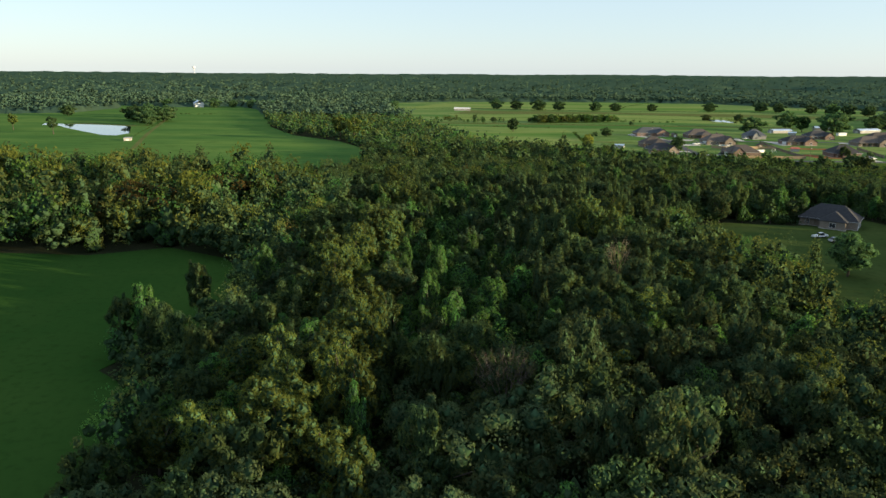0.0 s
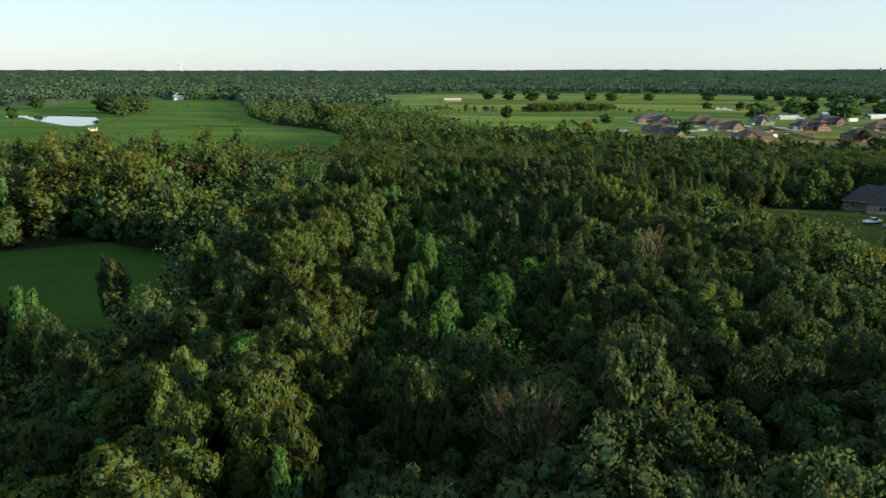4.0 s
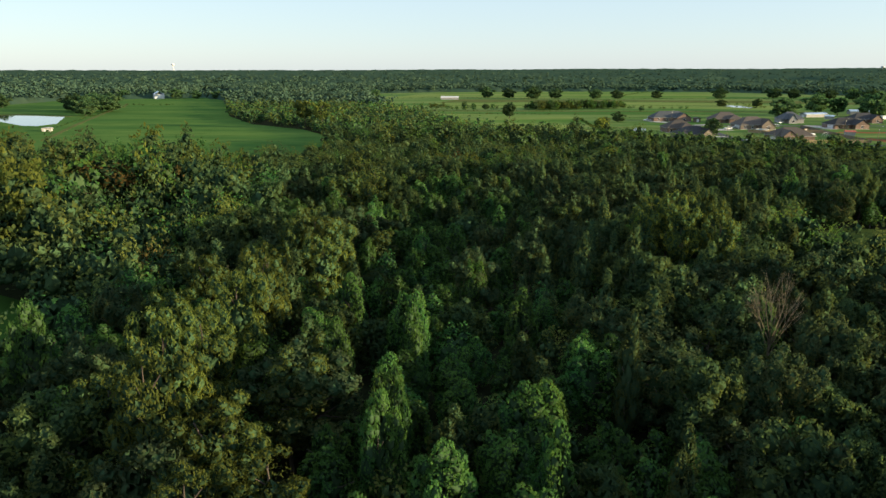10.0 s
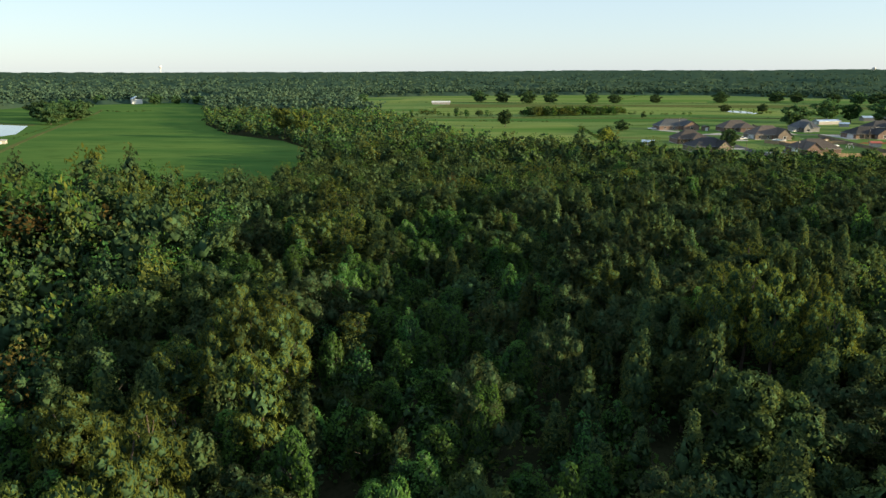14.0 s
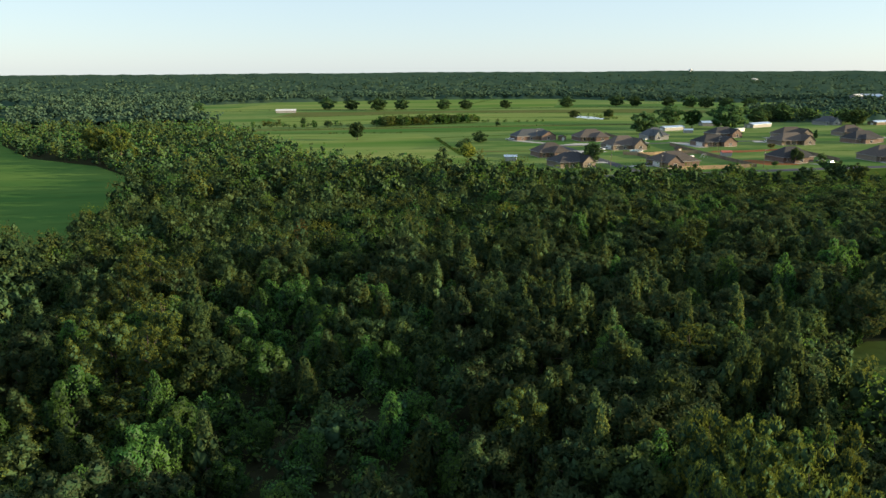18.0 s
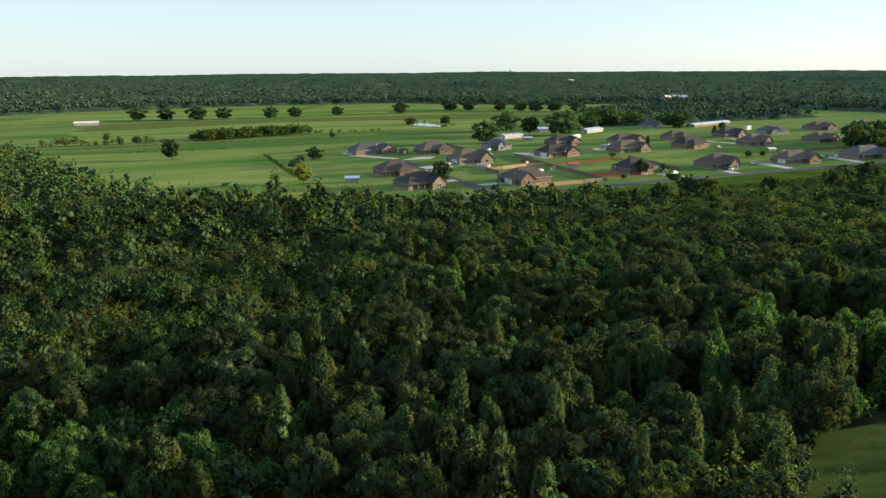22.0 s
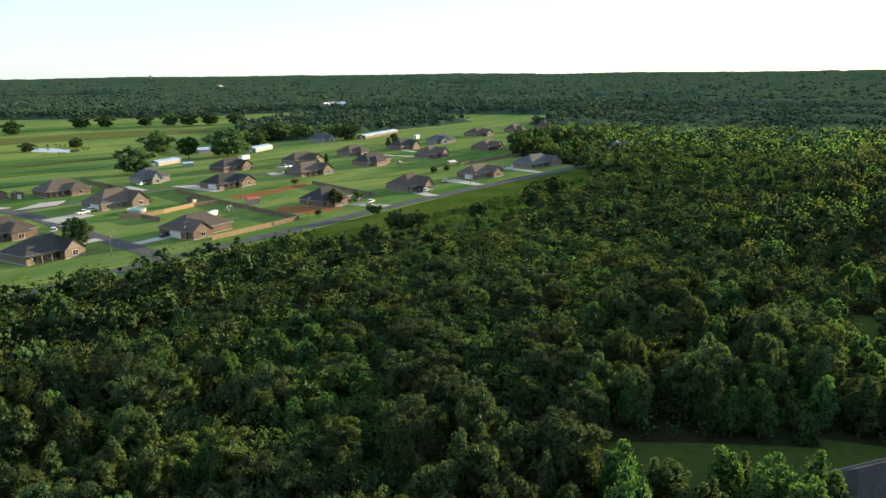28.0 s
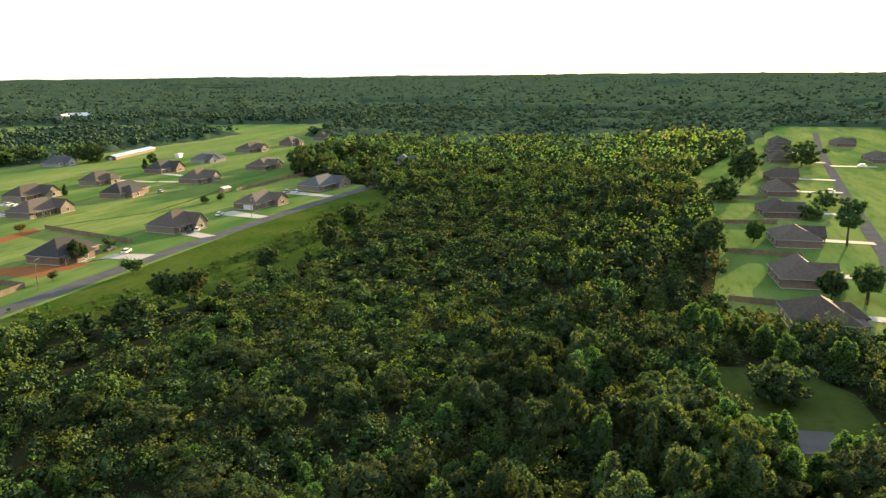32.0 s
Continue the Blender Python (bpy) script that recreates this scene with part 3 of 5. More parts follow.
def canopy_top(x, y):
    """Height of the woods: tall to the south and west, lower along a central strip, low young growth to the north-east."""
    x, y = np.asarray(x, float), np.asarray(y, float)
    h = 12.0 - 2.6 * ease(x, 60, 150) * ease(y, 243, 290) - 1.6 * ease(y, 215, 260)
    h = h + 4.0 * ease(-y, -80, -35) * ease(x, -40, -20)
    h = h - 2.6 * ease(18 - np.abs(x - 4 - 0.02 * y), 0, 10) * ease(y, 95, 130) * ease(-y, -245, -205)
    h = h + 3.5 * ease(-x, 45, 90) * ease(-y, -250, -200) - 2.2 * ease(y, 380, 430) * ease(-x, -60, 0)
    h = h - 1.6 * ease(x, 140, 190) * ease(y, 235, 262) + 2.5 * ease(x, 300, 430) - 4.0 * ease(x, 172, 196) * ease(-y, -238, -222) * ease(-x, -300, -262)
    h = h + 4.0 * ease(-x, 40, 56) * ease(y, 185, 215) * ease(-y, -290, -272)
    return h


def scatter(x0, x1, y0, y1, step, seed, jitter=0.62):
    g = np.random.default_rng(seed)
    xs, ys = np.meshgrid(np.arange(x0, x1, step), np.arange(y0, y1, step))
    xs = (xs + (np.arange(len(xs)) % 2)[:, None] * step / 2).ravel()
    ys = ys.ravel()
    return xs + g.uniform(-jitter, jitter, len(xs)) * step, ys + g.uniform(-jitter, jitter, len(xs)) * step


KINDS = ["broad", "bright", "spire", "pine", "oakwood", "sapling"]


def kinds_at(x, y, seed):
    """Which kind of tree stands where: drifts of one kind beside drifts of another."""
    g = np.random.default_rng(seed)
    u = g.uniform(size=len(x))
    dr = bumps(x, y, 55, 11)
    k = np.select([u < 0.32, u < 0.44, u < 0.66, u < 0.69, u < 0.84], [0, 2, 1, 3, 4], 5)
    strip_ = (np.abs(x - 4 - 0.02 * y) < 17 + 4 * dr) & (y > 75) & (y < 250)
    k = np.where(strip_, np.select([u < 0.48, u < 0.62, u < 0.70], [1, 2, 0], 5), k)
    k = np.where((x > 18) & (x < 130) & (y > 90) & (y < 270) & (u < 0.62), np.where(u < 0.2, 0, np.where(u < 0.3, 4, 2)), k)
    k = np.where((x > 105) & (y > 250) & (u < 0.75), np.select([u < 0.3, u < 0.45], [np.where(dr > 0, 1, 0), 4], 5), k)
    k = np.where((y < 75) & (x > -8) & (u < 0.6), np.where(u < 0.38, 4, 0), k)
    west = (x < -11 - 6 * dr) & (x > -32) & (y > 25) & (y < 260)
    k = np.where(west & (u < 0.34), 3, k)
    k = np.where((x < -60) & (u < 0.30), np.where(u < 0.1, 3, 4), k)
    return k


# trees that stand out from the rest: place, height and width of the crown, kind by kind
STANDING_PINES = [(-21.5, 41, 18.6, 7), (-15.2, 42.5, 18.4, 7), (-10.8, 19.6, 17.2, 7), (-24.2, 49.7, 18, 7), (-12.3, 36.2, 20.6, 7.5), (-23.4, 90, 18, 7.5), (-23.6, 95, 18.6, 7), (-22.2, 110.5, 17.6, 7),
                  (-21.6, 118.5, 18, 7.5), (-21.8, 122.5, 17.4, 6.5), (-16.7, 134.8, 15.2, 7), (-16.6, 146.2, 15.6, 6.5), (-20, 145.5, 17.2, 7), (-16.8, 68.7, 17.4, 7), (-18.3, 59.3, 16.5, 7), (-12.6, 58.5, 18.4, 7),
                  (-23.7, 145, 15.8, 6), (-25.3, 158.5, 14.8, 6)]
STANDING_PINES += [(-18.7, 152.9, 13.8, 6), (-23.5, 224, 14, 6.5), (-25.6, 237, 15.4, 7), (-27.9, 257, 14, 7), (38.3, 156.2, 18.4, 7), (36.5, 160, 17.2, 6.5), (39, 150.6, 18.4, 7), (44, 147, 17, 7), (33, 153, 16, 6), (64, 117, 17.6, 7),
                   (46, 156, 17, 6.5), (-22.5, 101, 16.5, 7), (-24, 105, 15.5, 6.5)]
STANDING_OAKS = [(18.2, 48.5, 20.2, 10), (19.2, 55, 18.6, 10), (19.5, 62, 17, 9), (24.5, 23.5, 22, 11), (17.5, 27.5, 20, 9), (32, 56.6, 16.4, 9), (48.5, 64.4, 16.6, 9), (44.5, 78.2, 15.6, 9), (4.2, 139.2, 12.8, 8.5),
                 (32, 100, 13.4, 9), (26.2, 203.6, 9.8, 7.5), (27, 215, 12.4, 8), (113.5, 249.5, 14, 9), (106, 255.2, 13.2, 9.5), (81.5, 256, 9.4, 9), (96.8, 235.5, 13.2, 9), (14.5, 153.2, 12.4, 7.5), (37, 38, 18, 9), (40, 92, 13.5, 8), (8, 168, 10.4, 8)]
STANDING_BROADLEAVES = [(-3.4, 28, 17, 6), (-2.2, 48.3, 18, 6), (-8.8, 60.9, 13, 5.5), (-54.4, 98.4, 13.6, 6), (-46.4, 68.2, 13.2, 6.5), (-53, 74, 13, 7), (-62, 80, 12, 6), (-40, 60, 14, 6), (30.1, 192.5, 11.2, 6), (101.9, 208.1, 16.6, 7), (115.7, 251.2, 11.6, 6), (59.5, 179.4, 15.6, 6),
                        (53.3, 179.7, 15.4, 6), (128.3, 249.8, 9.2, 6), (150.8, 244, 12.2, 7), (175.8, 239.4, 12.4, 7), (158, 221.5, 13.5, 6.5), (165.2, 284.8, 8.6, 7), (157.9, 319.3, 7.6, 7), (192.9, 222, 9, 6), (111.5, 260, 10, 6)]
STANDING_BRIGHT = [(-5.2, 90, 14.2, 5), (-4.3, 95, 14, 4.6), (-0.3, 77.5, 14, 5), (8.6, 85.5, 13, 5), (-10.9, 106.5, 14.2, 4.6), (-3.3, 118.6, 13, 5.5), (-3.2, 112.5, 13.6, 4.6), (9.6, 121.4, 11.8, 5), (-11.9, 127.3, 12.6, 5),
                   (-57.3, 79.7, 14.6, 6), (-3.6, 161.6, 10.6, 5), (2.1, 162.5, 10.2, 5), (-12.7, 152, 11, 4.6), (4.1, 137, 11.4, 5), (-15.7, 196, 10.4, 5), (-24, 190, 11.6, 5.5), (11.6, 183.7, 10.2, 5), (80.3, 221, 13, 5.5),
                   (119.8, 212.2, 13.4, 8), (113.6, 228, 11.8, 7), (121.3, 218.3, 11, 7), (117, 208, 12.8, 7.5), (125.5, 209, 12, 6.5), (107, 225, 13.2, 8)]
STANDING_BRIGHT += [(235, 219, 8.4, 6), (231, 214.5, 8.8, 6), (226.5, 210.5, 9, 6.5), (223, 205, 8.6, 6), (218, 201, 9, 6.5), (219, 191, 8.6, 6.5), (171.7, 233.5, 10.2, 6), (194.8, 217.5, 10, 6), (169.7, 206.8, 9.6, 6.5), (175.8, 199.5, 9.6, 6.5), (183, 206, 8.5, 6), (104.8, 277.6, 6.8, 5), (108, 274, 7.6, 5), (72, 268.7, 12, 5.5), (88.8, 216.7, 14.2, 6), (-12, 34, 17, 5), (-41, 105, 16.4, 6)]
STANDING_SPIRES = [(-10.5, 70.8, 16.4, 4.4), (17.4, 83.7, 13.6, 4), (18, 102.4, 15.8, 3.6), (21.9, 130.5, 11.8, 4.4), (29.3, 143.5, 15, 4.8), (22, 145.5, 13.2, 4.6), (30.8, 170.9, 14.6, 5), (57.3, 198.4, 14.6, 4.8), (60, 214, 13.4, 4.6), (56, 212, 14.2, 4.6), (70.2, 191.2, 12.6, 5), (77.5, 203.3, 12.4, 5),
                   (69, 202.4, 13.8, 4.8), (52.1, 241.7, 14, 4.6), (49, 237.5, 12.2, 4.6), (65.3, 240.6, 12.8, 4.6), (60, 268.9, 12, 4.6), (48.7, 222, 12.6, 4.6), (166.3, 226.4, 13, 5), (147.8, 240, 12, 5), (53.4, 172.6, 14.2, 5)]
STANDING = {3: STANDING_PINES, 4: STANDING_OAKS, 0: STANDING_BROADLEAVES, 1: STANDING_BRIGHT, 2: STANDING_SPIRES}
near_x, near_y = scatter(-75, 245, -10, 335, 4.6, 3)
ok = wooded(near_x, near_y)
# the rest keeps clear of their crowns and stays lower close to them
tops = np.array([row for rows in STANDING.values() for row in rows])
gap = np.hypot(near_x[:, None] - tops[None, :, 0], near_y[:, None] - tops[None, :, 1])
ok &= (gap > 0.36 * tops[None, :, 3] + 0.8).all(1)
near_x, near_y, gap = near_x[ok], near_y[ok], gap[ok]
near_k = kinds_at(near_x, near_y, 4)
_g = np.random.default_rng(8)
near_h = canopy_top(near_x, near_y) * np.where(near_k == 2, _g.uniform(0.68, 1.16, len(near_x)), _g.uniform(0.58, 1.10, len(near_x)))
near_h = near_h * np.array([1.0, 0.9, 1.0, 1.1, 1.02, 0.62])[near_k]
near_h = np.minimum(near_h, np.where(gap < 0.5 * tops[None, :, 3] + 3.5, 0.74 * tops[None, :, 2], 99).min(1))
SINGLE = 285
single = np.zeros(len(near_x), bool)
zone = ((near_x > -42) & (near_x < 64) & (near_y > 10) & (near_y < 262)) | ((near_x >= 64) & (near_x < 205) & (near_y > 196) & (near_y < 320))
for k in range(len(KINDS)):
    cand = np.flatnonzero(zone & (near_k == k))
    single[cand[np.argsort(-near_h[cand] - 6 * _g.uniform(size=len(cand)))][:SINGLE - len(STANDING.get(k, []))]] = True

PROTO_H = {"broad": 11.5, "bright": 10.5, "spire": 12.5, "pine": 16.0, "oakwood": 14.0, "sapling": 6.5}
PROTO_LEAVES = {"broad": (3600, 0.26), "bright": (3000, 0.24), "spire": (2200, 0.24), "pine": (4600, 0.27), "oakwood": (5600, 0.27), "sapling": (1000, 0.24)}
PROTO_NAME = {"broad": "broadleaf_tree", "bright": "understory_tree", "spire": "poplar_tree", "pine": "pine_tree", "oakwood": "oak_tree", "sapling": "sapling"}
protos, used = {}, set()
for ki, kind in enumerate(KINDS):
    for v in range(4):
        protos[ki, v] = make_tree(kind, 100 + 10 * ki + v, PROTO_H[kind], *PROTO_LEAVES[kind], group=PROTO_NAME[kind].replace("_", " ") + "s of the wood", name=PROTO_NAME[kind])


def plant(ki, v, x, y, h, wide):
    """One tree of the wood, of that height, its crown scaled to a width."""
    m = pose(float(x), float(y), -0.12, 0, 0, float(_g.uniform(0, 360)))
    t = protos[ki, v]
    if (ki, v) in used:
        t = copy_thing(t, m)
    else:
        used.add((ki, v))
        t.matrix_basis = m
    kind = KINDS[ki]
    w = wide / (2.0 * FORM[kind][0] * PROTO_H[kind])
    t.scale = (w, w * float(_g.uniform(0.92, 1.08)), h / PROTO_H[kind])


for ki, rows in STANDING.items():
    for i, (x, y, h, wide) in enumerate(rows):
        plant(ki, i % 4, x, y, h, wide)
for i in np.flatnonzero(single):
    ki, h = int(near_k[i]), float(near_h[i])
    natural = 2.0 * FORM[KINDS[ki]][0] * PROTO_H[KINDS[ki]]
    plant(ki, int(i) % 4, near_x[i], near_y[i], h, natural * max((h / PROTO_H[KINDS[ki]]) ** 0.75, 0.72) * float(_g.uniform(0.88, 1.18)))


def stuff_forest(name, xs, ys, ks, hs, count, size, seed, label, core=1, base_z=None, wide=1.0, mats=None, floor=1.0, smooth=False):
    """Many trees in one mesh, each from one of a few crowns, turned and stretched."""
    g = np.random.default_rng(seed)
    shapes = {}
    for ki, kind in enumerate(KINDS):
        for s in range(4):
            shapes[ki, s] = crown(kind, seed * 37 + 10 * ki + s, 10.0, count, size * (1.2 if kind == "pine" else 1.0), core)
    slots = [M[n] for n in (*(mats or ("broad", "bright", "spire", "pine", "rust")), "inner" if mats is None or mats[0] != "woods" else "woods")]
    V, Q, I, off = [], [], [], 0
    pick = g.integers(0, 4, len(xs))
    rare = g.uniform(size=len(xs))
    for ki in range(len(KINDS)):
        for s in range(4):
            sel = np.flatnonzero((ks == ki) & (pick == s))
            if not len(sel):
                continue
            v, q, leaves = shapes[ki, s]
            a, sc = g.uniform(0, 6.28, len(sel)), hs[sel] / 10.0
            w = np.maximum(sc ** 0.8, floor) * g.uniform(0.95, 1.3, len(sel)) * wide
            ca, sa = np.cos(a), np.sin(a)
            X = (v[None, :, 0] * ca[:, None] - v[None, :, 1] * sa[:, None]) * w[:, None] + xs[sel][:, None]
            Y = (v[None, :, 0] * sa[:, None] + v[None, :, 1] * ca[:, None]) * w[:, None] + ys[sel][:, None]
            Z = v[None, :, 2] * sc[:, None] + (0 if base_z is None else base_z[sel][:, None])
            V.append(np.stack([X, Y, Z], -1).reshape(-1, 3))
            Q.append((q[None] + (np.arange(len(sel)) * len(v))[:, None, None]).reshape(-1, 4) + off)
            own = (0, 1, 2, 3, 0, 1)[ki]
            mi = np.where(rare[sel] > 0.995, 4, np.where(rare[sel] > 0.86, (own + 1) % 3, own))
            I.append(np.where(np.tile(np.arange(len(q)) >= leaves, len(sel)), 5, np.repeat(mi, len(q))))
            off += len(sel) * len(v)
    ob = new(name, mesh_from(name, np.concatenate(V), np.concatenate(Q), slots, np.concatenate(I), smooth=smooth))
    return tagged(ob, label, "trees", kind="stuff")


rest = ~single
beside = rest & (near_x > -48) & (near_x < 42 + 0.45 * np.maximum(near_y - 120, 0)) & (near_y < 290)
yardside = rest & ~beside & (near_x > 35) & (near_y > 60) & (near_y <= 240) & ~((near_x > 64) & (near_y > 196))
young = rest & ((near_x > 64) & (near_y > 196) | (near_y > 240))
for _sel, _c, _s, _f in ((beside & ~young, 420, 0.32, 0.75), (young, 430, 0.29, 0.8), (yardside, 330, 0.34, 0.8), (rest & ~beside & ~young & ~yardside, 110, 0.50, 0.85)):
    stuff_forest("woodland", near_x[_sel], near_y[_sel], near_k[_sel], near_h[_sel], _c, _s, 5, "dense mixed green woodland of broadleaf trees and pines", core=18, floor=_f)

low_x, low_y = scatter(-60, 245, 0, 335, 3.4, 15)
ok = wooded(low_x, low_y)
low_x, low_y = low_x[ok], low_y[ok]
stuff_forest("undergrowth", low_x, low_y, _g.integers(0, 2, len(low_x)), _g.uniform(2.2, 5.0, len(low_x)), 30, 0.9, 16, "low brush and saplings under the trees", core=3, floor=0.5, mats=("broad", "bright", "spire", "pine", "broad"))

mid_x, mid_y = scatter(-330, 700, -90, 700, 6.0, 6)
ok = wooded(mid_x, mid_y) & ~((mid_x > -75) & (mid_x < 245) & (mid_y > -10) & (mid_y < 335)) & (np.hypot(mid_x - 120, mid_y - 280) < 560)
mid_x, mid_y = mid_x[ok], mid_y[ok]
mid_k = kinds_at(mid_x, mid_y, 7)
mid_h = canopy_top(mid_x, mid_y) * _g.uniform(0.48, 1.3, len(mid_x)) * np.where(mid_k == 2, 1.22, 1.0) * np.where(mid_k == 3, 1.15, 1.0)
close = (mid_x > -120) & (mid_x < 480) & (mid_y > 60) & (mid_y < 410)
west = (mid_x > -185) & (mid_x < -70) & (mid_y > 60) & (mid_y < 275)
close &= ~west
stuff_forest("outer_woodland", mid_x[west], mid_y[west], mid_k[west], mid_h[west], 300, 0.42, 29, "mixed green woodland between a meadow and a pasture", wide=1.1, core=16, floor=0.85)
stuff_forest("outer_woodland", mid_x[close], mid_y[close], mid_k[close], mid_h[close], 150, 0.42, 9, "mixed green woodland beside fields and houses", wide=1.15, core=14, floor=0.95)
stuff_forest("distant_woodland", mid_x[~close & ~west], mid_y[~close & ~west], mid_k[~close & ~west], mid_h[~close & ~west], 20, 0.9, 19, "mixed green woodland beyond the fields", wide=1.25, core=6, floor=0.9, smooth=True)

far_x, far_y = scatter(-1000, 1300, -500, 1450, 12.5, 12)
rr = np.hypot(far_x - 60, far_y - 250)
near_part = (np.hypot(far_x - 120, far_y - 280) < 555) & (far_x > -330) & (far_x < 700) & (far_y < 700) & (far_y > -90)
ok = wooded(far_x, far_y) & ~near_part & (rr < 1150) & (np.abs(np.degrees(np.arctan2(far_x - 60, far_y - 250)) - 38) < 88)
far_x, far_y = far_x[ok], far_y[ok]
far_k = kinds_at(far_x, far_y, 13)
far_h = np.where((far_x > 300) & (far_y < 520), 9.5, 13.0) * _g.uniform(0.75, 1.2, len(far_x))
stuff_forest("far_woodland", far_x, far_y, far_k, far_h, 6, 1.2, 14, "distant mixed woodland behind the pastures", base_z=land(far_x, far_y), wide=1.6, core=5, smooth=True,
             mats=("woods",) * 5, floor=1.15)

# distant canopy out to the horizon, one bumpy sheet
_az = np.radians(np.arange(-62, 142, 0.42))
_rad = 545 * np.exp(np.arange(0, 2.19, 0.0125))
_A, _R = np.meshgrid(_az, _rad)
_g2 = np.random.default_rng(21)
_R2 = _R * (1 + _g2.uniform(-0.004, 0.004, _R.shape))
_cx, _cy = 60 + _R2 * np.sin(_A), 250 + _R2 * np.cos(_A)
_wood = wooded(_cx, _cy) & (bumps(_cx, _cy, 900, 31) + 0.5 * bumps(_cx, _cy, 330, 32) < np.where(_R > 1250, 1.15, 9))
_cz = np.where(_wood, np.where(_R < 1100, 3.0, 7.0) + _g2.uniform(-2.6, 2.6, _R.shape) + 2.0 * bumps(_cx, _cy, 160, 33), -1.5) + land(_cx, _cy)
_nc = len(_az)
_ci = (np.arange(len(_rad) - 1)[:, None] * _nc + np.arange(_nc - 1)[None]).ravel()
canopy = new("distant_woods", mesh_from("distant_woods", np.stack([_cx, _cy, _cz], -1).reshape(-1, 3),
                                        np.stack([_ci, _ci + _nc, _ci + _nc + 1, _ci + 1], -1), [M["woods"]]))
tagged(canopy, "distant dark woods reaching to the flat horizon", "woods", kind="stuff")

# loose crowns over that sheet, in widening steps
rim_r = 1120 * np.exp(np.random.default_rng(40).uniform(0, 1.2, 13000))
rim_a = np.radians(np.random.default_rng(41).uniform(-45, 125, 13000))
rim_x, rim_y = 60 + rim_r * np.sin(rim_a), 250 + rim_r * np.cos(rim_a)
ok = wooded(rim_x, rim_y) & (bumps(rim_x, rim_y, 900, 31) + 0.5 * bumps(rim_x, rim_y, 330, 32) < 1.1)
rim_x, rim_y = rim_x[ok], rim_y[ok]
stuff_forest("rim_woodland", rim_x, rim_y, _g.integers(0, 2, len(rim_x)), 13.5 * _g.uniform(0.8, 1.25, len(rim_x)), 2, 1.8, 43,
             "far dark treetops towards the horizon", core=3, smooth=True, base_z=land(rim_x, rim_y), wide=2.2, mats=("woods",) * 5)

# ---- houses ----


def hip(bm, x0, x1, y0, y1, z, rise, over=0.5, thick=0.18):
    """A hipped roof as a closed body over a rectangle."""
    x0, x1, y0, y1 = x0 - over, x1 + over, y0 - over, y1 + over
    w, d = x1 - x0, y1 - y0
    run = min(w, d) / 2
    if w >= d:
        a, b = (x0 + run * 0.95, (y0 + y1) / 2), (x1 - run * 0.95, (y0 + y1) / 2)
    else:
        a, b = ((x0 + x1) / 2, y0 + run * 0.95), ((x0 + x1) / 2, y1 - run * 0.95)
    low = [bm.verts.new((x, y, z - thick)) for x, y in ((x0, y0), (x1, y0), (x1, y1), (x0, y1))]
    eav = [bm.verts.new((x, y, z)) for x, y in ((x0, y0), (x1, y0), (x1, y1), (x0, y1))]
    p, q = bm.verts.new((*a, z + rise)), bm.verts.new((*b, z + rise))
    bm.faces.new(low[::-1])
    for i in range(4):
        j = (i + 1) % 4
        bm.faces.new((low[i], low[j], eav[j], eav[i]))
    if w >= d:
        for f in ((eav[0], eav[1], q, p), (eav[1], eav[2], q), (eav[2], eav[3], p, q), (eav[3], eav[0], p)):
            bm.faces.new(f)
    else:
        for f in ((eav[0], eav[1], p), (eav[1], eav[2], q, p), (eav[2], eav[3], q), (eav[3], eav[0], p, q)):
            bm.faces.new(f)


def gable(bm, x0, x1, y0, y1, z, rise, over=0.4, thick=0.15):
    """A gabled roof whose ridge runs along y."""
    xm = (x0 + x1) / 2
    k = over * rise / ((x1 - x0) / 2)
    ring = ((x0 - over, z - k), (xm, z + rise), (x1 + over, z - k), (x1 + over, z - k - thick), (xm, z + rise - thick), (x0 - over, z - k - thick))
    a, b = [[bm.verts.new((x, y, h)) for x, h in ring] for y in (y0 - over, y1)]
    for i in range(6):
        j = (i + 1) % 6
        bm.faces.new((a[i], b[i], b[j], a[j]))
    for r in (a[::-1], b):
        bm.faces.new((r[0], r[1], r[4], r[5]))
        bm.faces.new((r[1], r[2], r[3], r[4]))


def window(parent, x, y, z, w, h, side, frame_mat):
    """A framed pane on a wall that faces side: 's', 'n', 'w' or 'e'."""
    turn = {"s": 0, "e": 90, "n": 180, "w": 270}[side]
    m = pose(x, y, z, 0, 0, turn)
    bm = bmesh.new()
    t = 0.09
    for r in ((-w / 2 - t, w / 2 + t, -0.07, 0.02, -h / 2 - t, -h / 2), (-w / 2 - t, w / 2 + t, -0.07, 0.02, h / 2, h / 2 + t),
              (-w / 2 - t, -w / 2, -0.07, 0.02, -h / 2, h / 2), (w / 2, w / 2 + t, -0.07, 0.02, -h / 2, h / 2), (-0.03, 0.03, -0.05, 0.02, -h / 2, h / 2)):
        box(bm, *r, m)
    f = part("window", bm, frame_mat, parent)
    bm = bmesh.new()
    box(bm, -w / 2, w / 2, -0.03, -0.005, -h / 2, h / 2, m)
    part("pane", bm, M["glass"], f)


